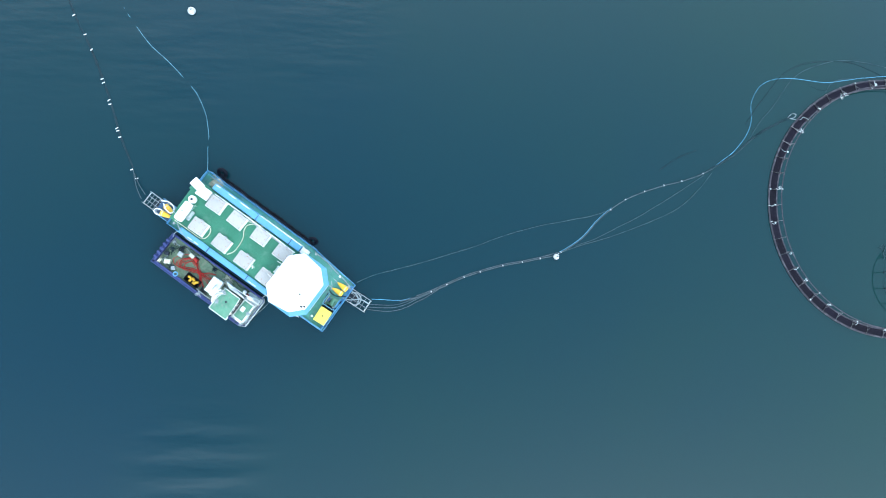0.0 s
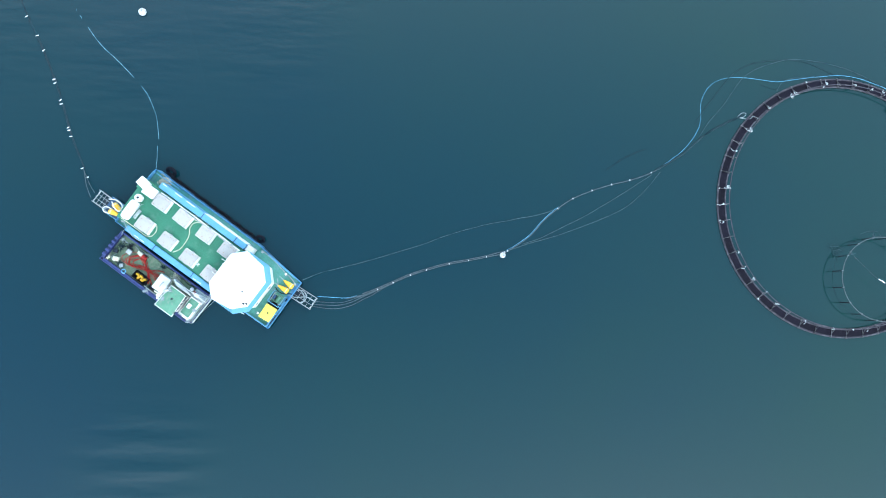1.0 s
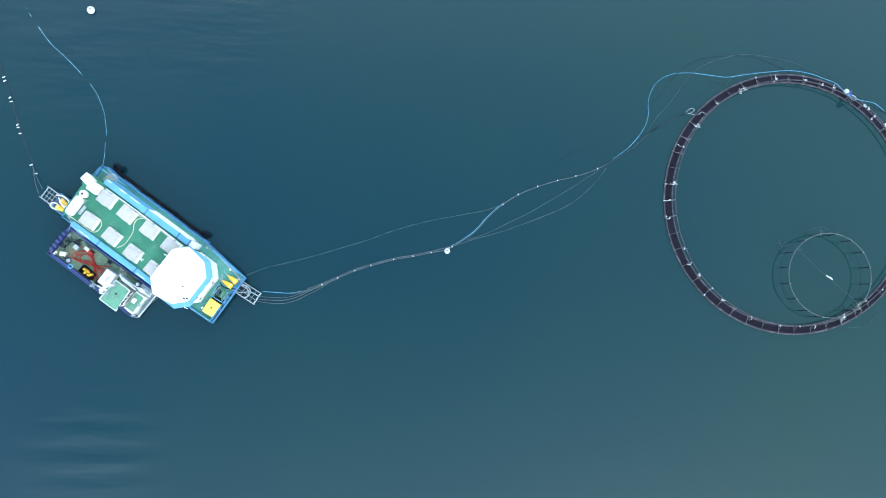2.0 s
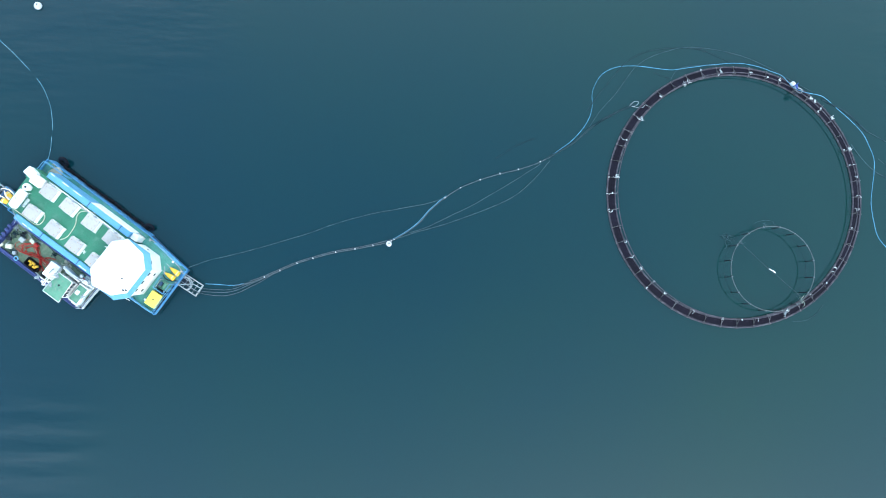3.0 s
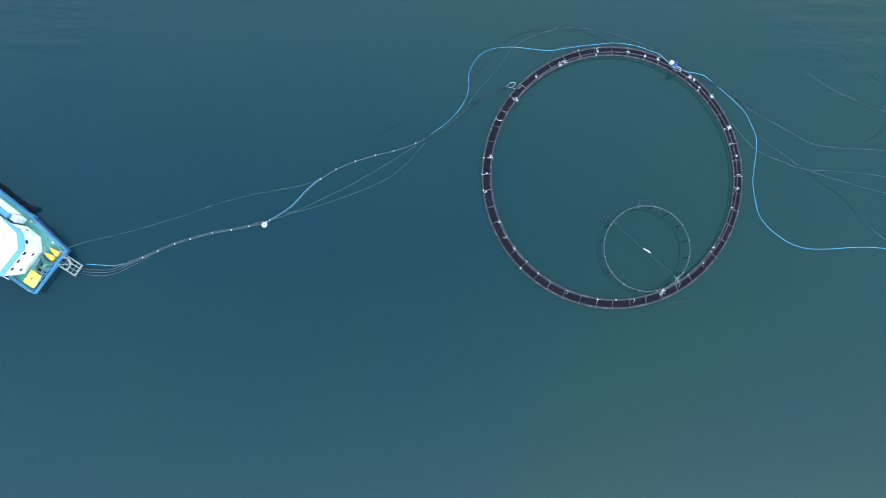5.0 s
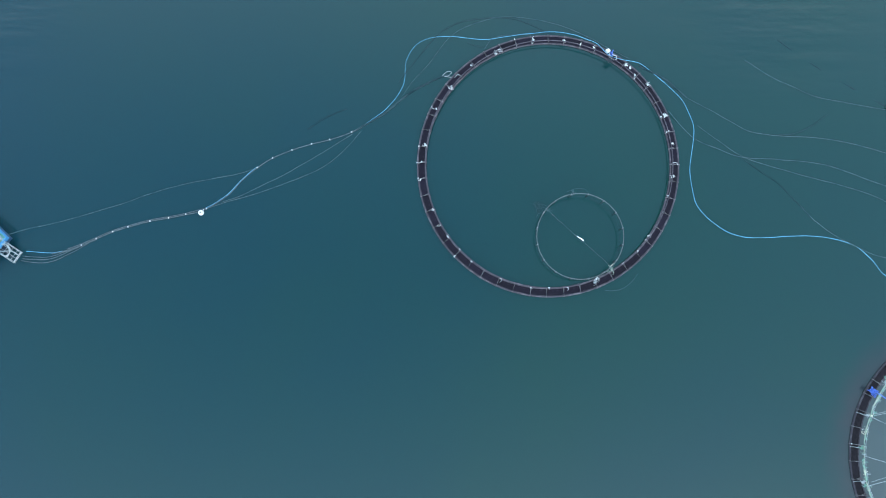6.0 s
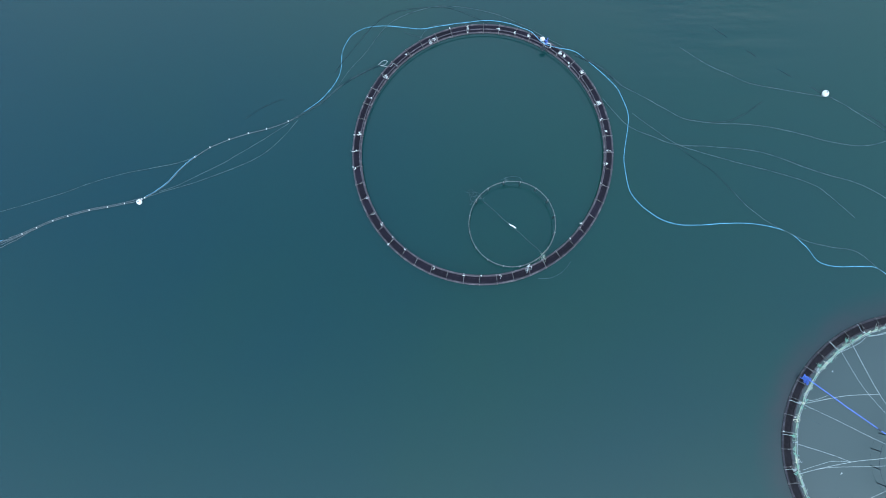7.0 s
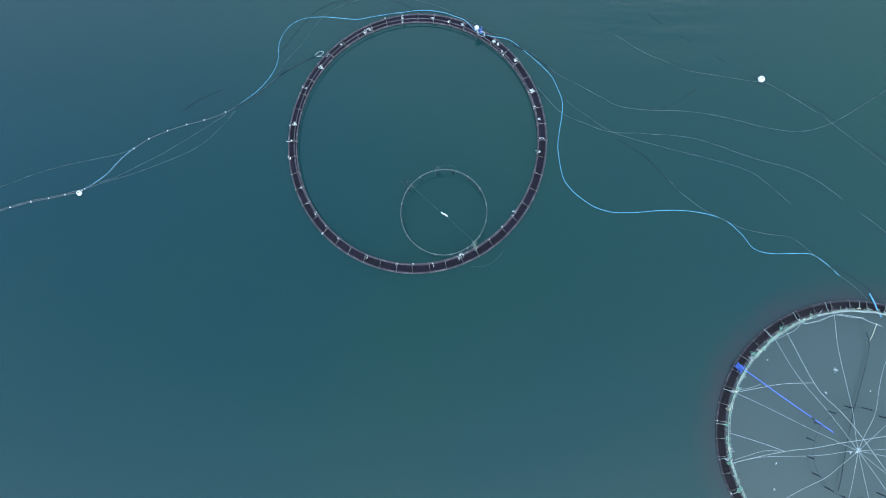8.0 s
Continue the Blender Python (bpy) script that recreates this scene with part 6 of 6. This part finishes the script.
for u, v0, v1 in ((1.0, -0.95, -0.25), (10.2, -1.0, -0.1)):
    line = smooth_line([BARGE @ Vector(q) for q in ((u, v0, 0.78), (u - 0.1, (v0 + v1) / 2, 0.8), (u + 0.15, v1, 1.15))], 6)
    tagged(mesh_object("mooring_line", tube(line, 0.03, 6), WHITE_ROPE), "white line tying the workboat to the barge", "rope", "mooring lines")


# more gear on the workboat cabin and bow
for i, (u, v, z, s, mat, label) in enumerate(((7.45, -2.0, 2.14, 0.4, WHITE_ROPE, "white rope lying on the cabin roof edge"), (7.5, -2.9, 2.14, 0.3, WHITE_ROPE, "white rope lying on the cabin roof edge"), (9.9, -2.4, 1.33, 0.45, WHITE_ROPE, "white rope along the fore cabin"), (10.05, -3.1, 0.75, 0.4, WHITE_ROPE, "white rope on the bow"),
                                              (9.5, -3.45, 0.75, 0.35, GREY_ROPE, "grey rope on the bow gunwale"), (5.6, -3.5, 0.75, 0.35, WHITE_ROPE, "white rope on the gunwale"), (1.3, -3.1, 0.75, 0.3, CREAM, "cream rope at the boat stern"))):
    loose("rope_heap", tangle(random.Random(150 + i), s * 0.4, 12, 0.03, 0.0, 0.06), mat, u, v, z, label, "rope", 0, "rope heaps in the workboat")
for k, (u, v, w, d, h, mat, label, cat) in enumerate(((2.35, -1.75, 0.22, 0.2, 0.35, GREY, "grey tool box on the boat deck", "box"), (1.35, -2.35, 0.2, 0.16, 0.3, DARK, "dark battery case on the boat deck", "box"), (2.55, -3.05, 0.16, 0.16, 0.32, STEEL, "steel bucket on the boat deck", "bucket"), (6.95, -1.35, 0.25, 0.2, 0.25, BROWN, "brown basket on the boat deck", "basket"))):
    ob = on_barge(thing(cat, pose(0, 0, 0), label, cat), u, v, 0.37, 20 * k)
    part("body", box(-w, w, -d, d, 0.0, h, 0.04), mat, ob)
    part("lid", box(-w * 0.94, w * 0.94, -d * 0.94, d * 0.94, h, h + 0.03, 0.01), mat, ob)
line = smooth_line([BARGE @ Vector(q) for q in ((10.1, -3.5, 0.78), (10.45, -2.4, 0.86), (10.7, -1.3, 0.98), (10.85, -0.3, 1.12))], 6)
tagged(mesh_object("mooring_line", tube(line, 0.012, 6), WHITE_ROPE), "white line round the workboat bow to the barge", "rope", "mooring lines")

for k, (u, v, z, w, d, h, mat, label) in enumerate(((9.35, -1.28, 0.98, 0.20, 0.16, 0.22, WHITE, "white locker box on the bow"), (10.02, -2.9, 0.72, 0.12, 0.3, 0.2, PALE_TEAL, "pale worn locker on the bow"), (10.0, -2.1, 0.72, 0.13, 0.34, 0.16, GREEN_OLD, "faded green bow locker"), (9.62, -3.36, 0.72, 0.3, 0.08, 0.16, WHITE, "white bow rail box"))):
    ob = on_barge(thing("locker", pose(0, 0, 0), label, "locker", "lockers on the workboat bow"), u, v, z, (4, -6, 3, 2)[k])
    part("body", box(-w, w, -d, d, 0.0, h, 0.03), mat, ob)
    part("lid", box(-w * 1.04, w * 1.04, -d * 1.04, d * 1.04, h, h + 0.03, 0.012), mat, ob)
# loose lines and small gear that litter both decks
litter = random.Random(77)
# lines on the inboard side; the shadow there is put into their dark colours
for k in range(6):
    u0 = 2.6 + 1.15 * k
    pts = [(u0 + 0.28 * j + litter.uniform(-0.1, 0.1), -0.95 + litter.uniform(-0.1, 0.08)) for j in range(5)]
    line = smooth_line([BARGE @ Vector((u, v, 0.42 + 0.03 * (i % 2))) for i, (u, v) in enumerate(pts)], 5)
    tagged(mesh_object("deck_line", tube(line, 0.025, 6), DARK if k % 2 else SUNK_ROPE), "line along the boat side, coloured dark as if in shadow", "rope", "loose lines in the workboat")
for k, pts in enumerate((((1.1, -1.0), (1.6, -1.25), (2.3, -1.05), (3.1, -1.2), (3.9, -0.98)), ((1.15, -2.0), (1.5, -2.5), (1.35, -3.0), (1.8, -3.2)), ((5.2, -3.25), (6.2, -3.3), (7.0, -3.2), (7.3, -2.9)), ((6.7, -1.2), (7.1, -1.75), (6.95, -2.4), (7.25, -3.1)),
                         ((9.0, -1.0), (9.5, -1.25), (10.0, -1.1), (10.15, -1.7), (10.12, -2.6)), ((8.95, -3.45), (9.4, -3.4), (9.9, -3.42), (10.1, -3.0)))):
    line = smooth_line([BARGE @ Vector((u, v, (0.44, 0.44, 0.8, 0.44, 1.02, 0.8)[k])) for u, v in pts], 6)
    tagged(mesh_object("deck_line", tube(line, 0.028, 6), WHITE_ROPE), "pale line lying loose in the workboat", "rope", "loose lines in the workboat")
for k, (u, v, s, mat, label) in enumerate(((3.2, -1.25, 0.3, GREEN_ROPE, "pale green net heap on the boat deck"), (5.4, -1.2, 0.3, SUNK_ROPE, "dark green rope heap on the boat deck"), (6.6, -1.05, 0.34, CREAM, "yellowish rope heap by the cabin"), (9.6, -1.25, 0.3, KNOT_WHITE, "white rope heap on the bow locker"), (7.35, -2.3, 0.3, KNOT_WHITE, "white rope heap at the cabin edge"))):
    loose("rope_heap", tangle(random.Random(210 + k), s * 0.5, 20, 0.018, 0.0, 0.16), mat, u, v, (0.4, 0.4, 0.4, 1.0, 2.14)[k], label, "rope", 0, "rope heaps in the workboat")
guard = on_barge(thing("winch_guard", pose(0, 0, 0), "light blue pipe guard round the bow winch", "guard"), 15.0, 2.5, DECK + 0.012, 3)
part("hoop_bar", rods([((-0.55, -0.5, 0), (-0.55, -0.5, 0.9)), ((-0.55, -0.5, 0.9), (-0.55, 0.5, 0.9)), ((-0.55, 0.5, 0.9), (-0.55, 0.5, 0)), ((0.5, -0.5, 0), (0.5, -0.5, 0.9)), ((0.5, -0.5, 0.9), (0.5, 0.5, 0.9)), ((0.5, 0.5, 0.9), (0.5, 0.5, 0)), ((-0.55, -0.5, 0.9), (0.5, -0.5, 0.9))], 0.028, 6), LIGHT_BLUE, guard)
deck_hose([(14.3, 2.9), (14.45, 2.2), (14.75, 1.9), (15.3, 1.95), (15.62, 2.3), (15.6, 3.0)], 0.045, BLACK, "black hose curled round the bow winch", DECK + 0.05)
deck_hose([(14.5, 1.75), (14.95, 1.92), (15.55, 1.85), (15.68, 1.2), (15.6, 0.6)], 0.05, BLACK, "black hose behind the yellow box", DECK + 0.05)
deck_hose([(13.9, 3.9), (14.2, 3.6), (14.35, 3.3)], 0.03, WHITE_ROPE, "pale line tied to the bow floats", DECK + 0.2)
deck_hose([(0.05, 1.0), (0.45, 0.9), (0.9, 0.55), (1.5, 0.1), (2.4, -0.22), (3.2, -0.2)], 0.028, WHITE_ROPE, "pale hose over the stern coaming", 2.56)
deck_hose([(5.26, 4.1), (5.69, 4.3), (6.1, 4.3), (5.93, 4.0), (5.47, 3.83), (5.25, 3.96)], 0.034, CREAM, "cream hose coiled by a hatch")
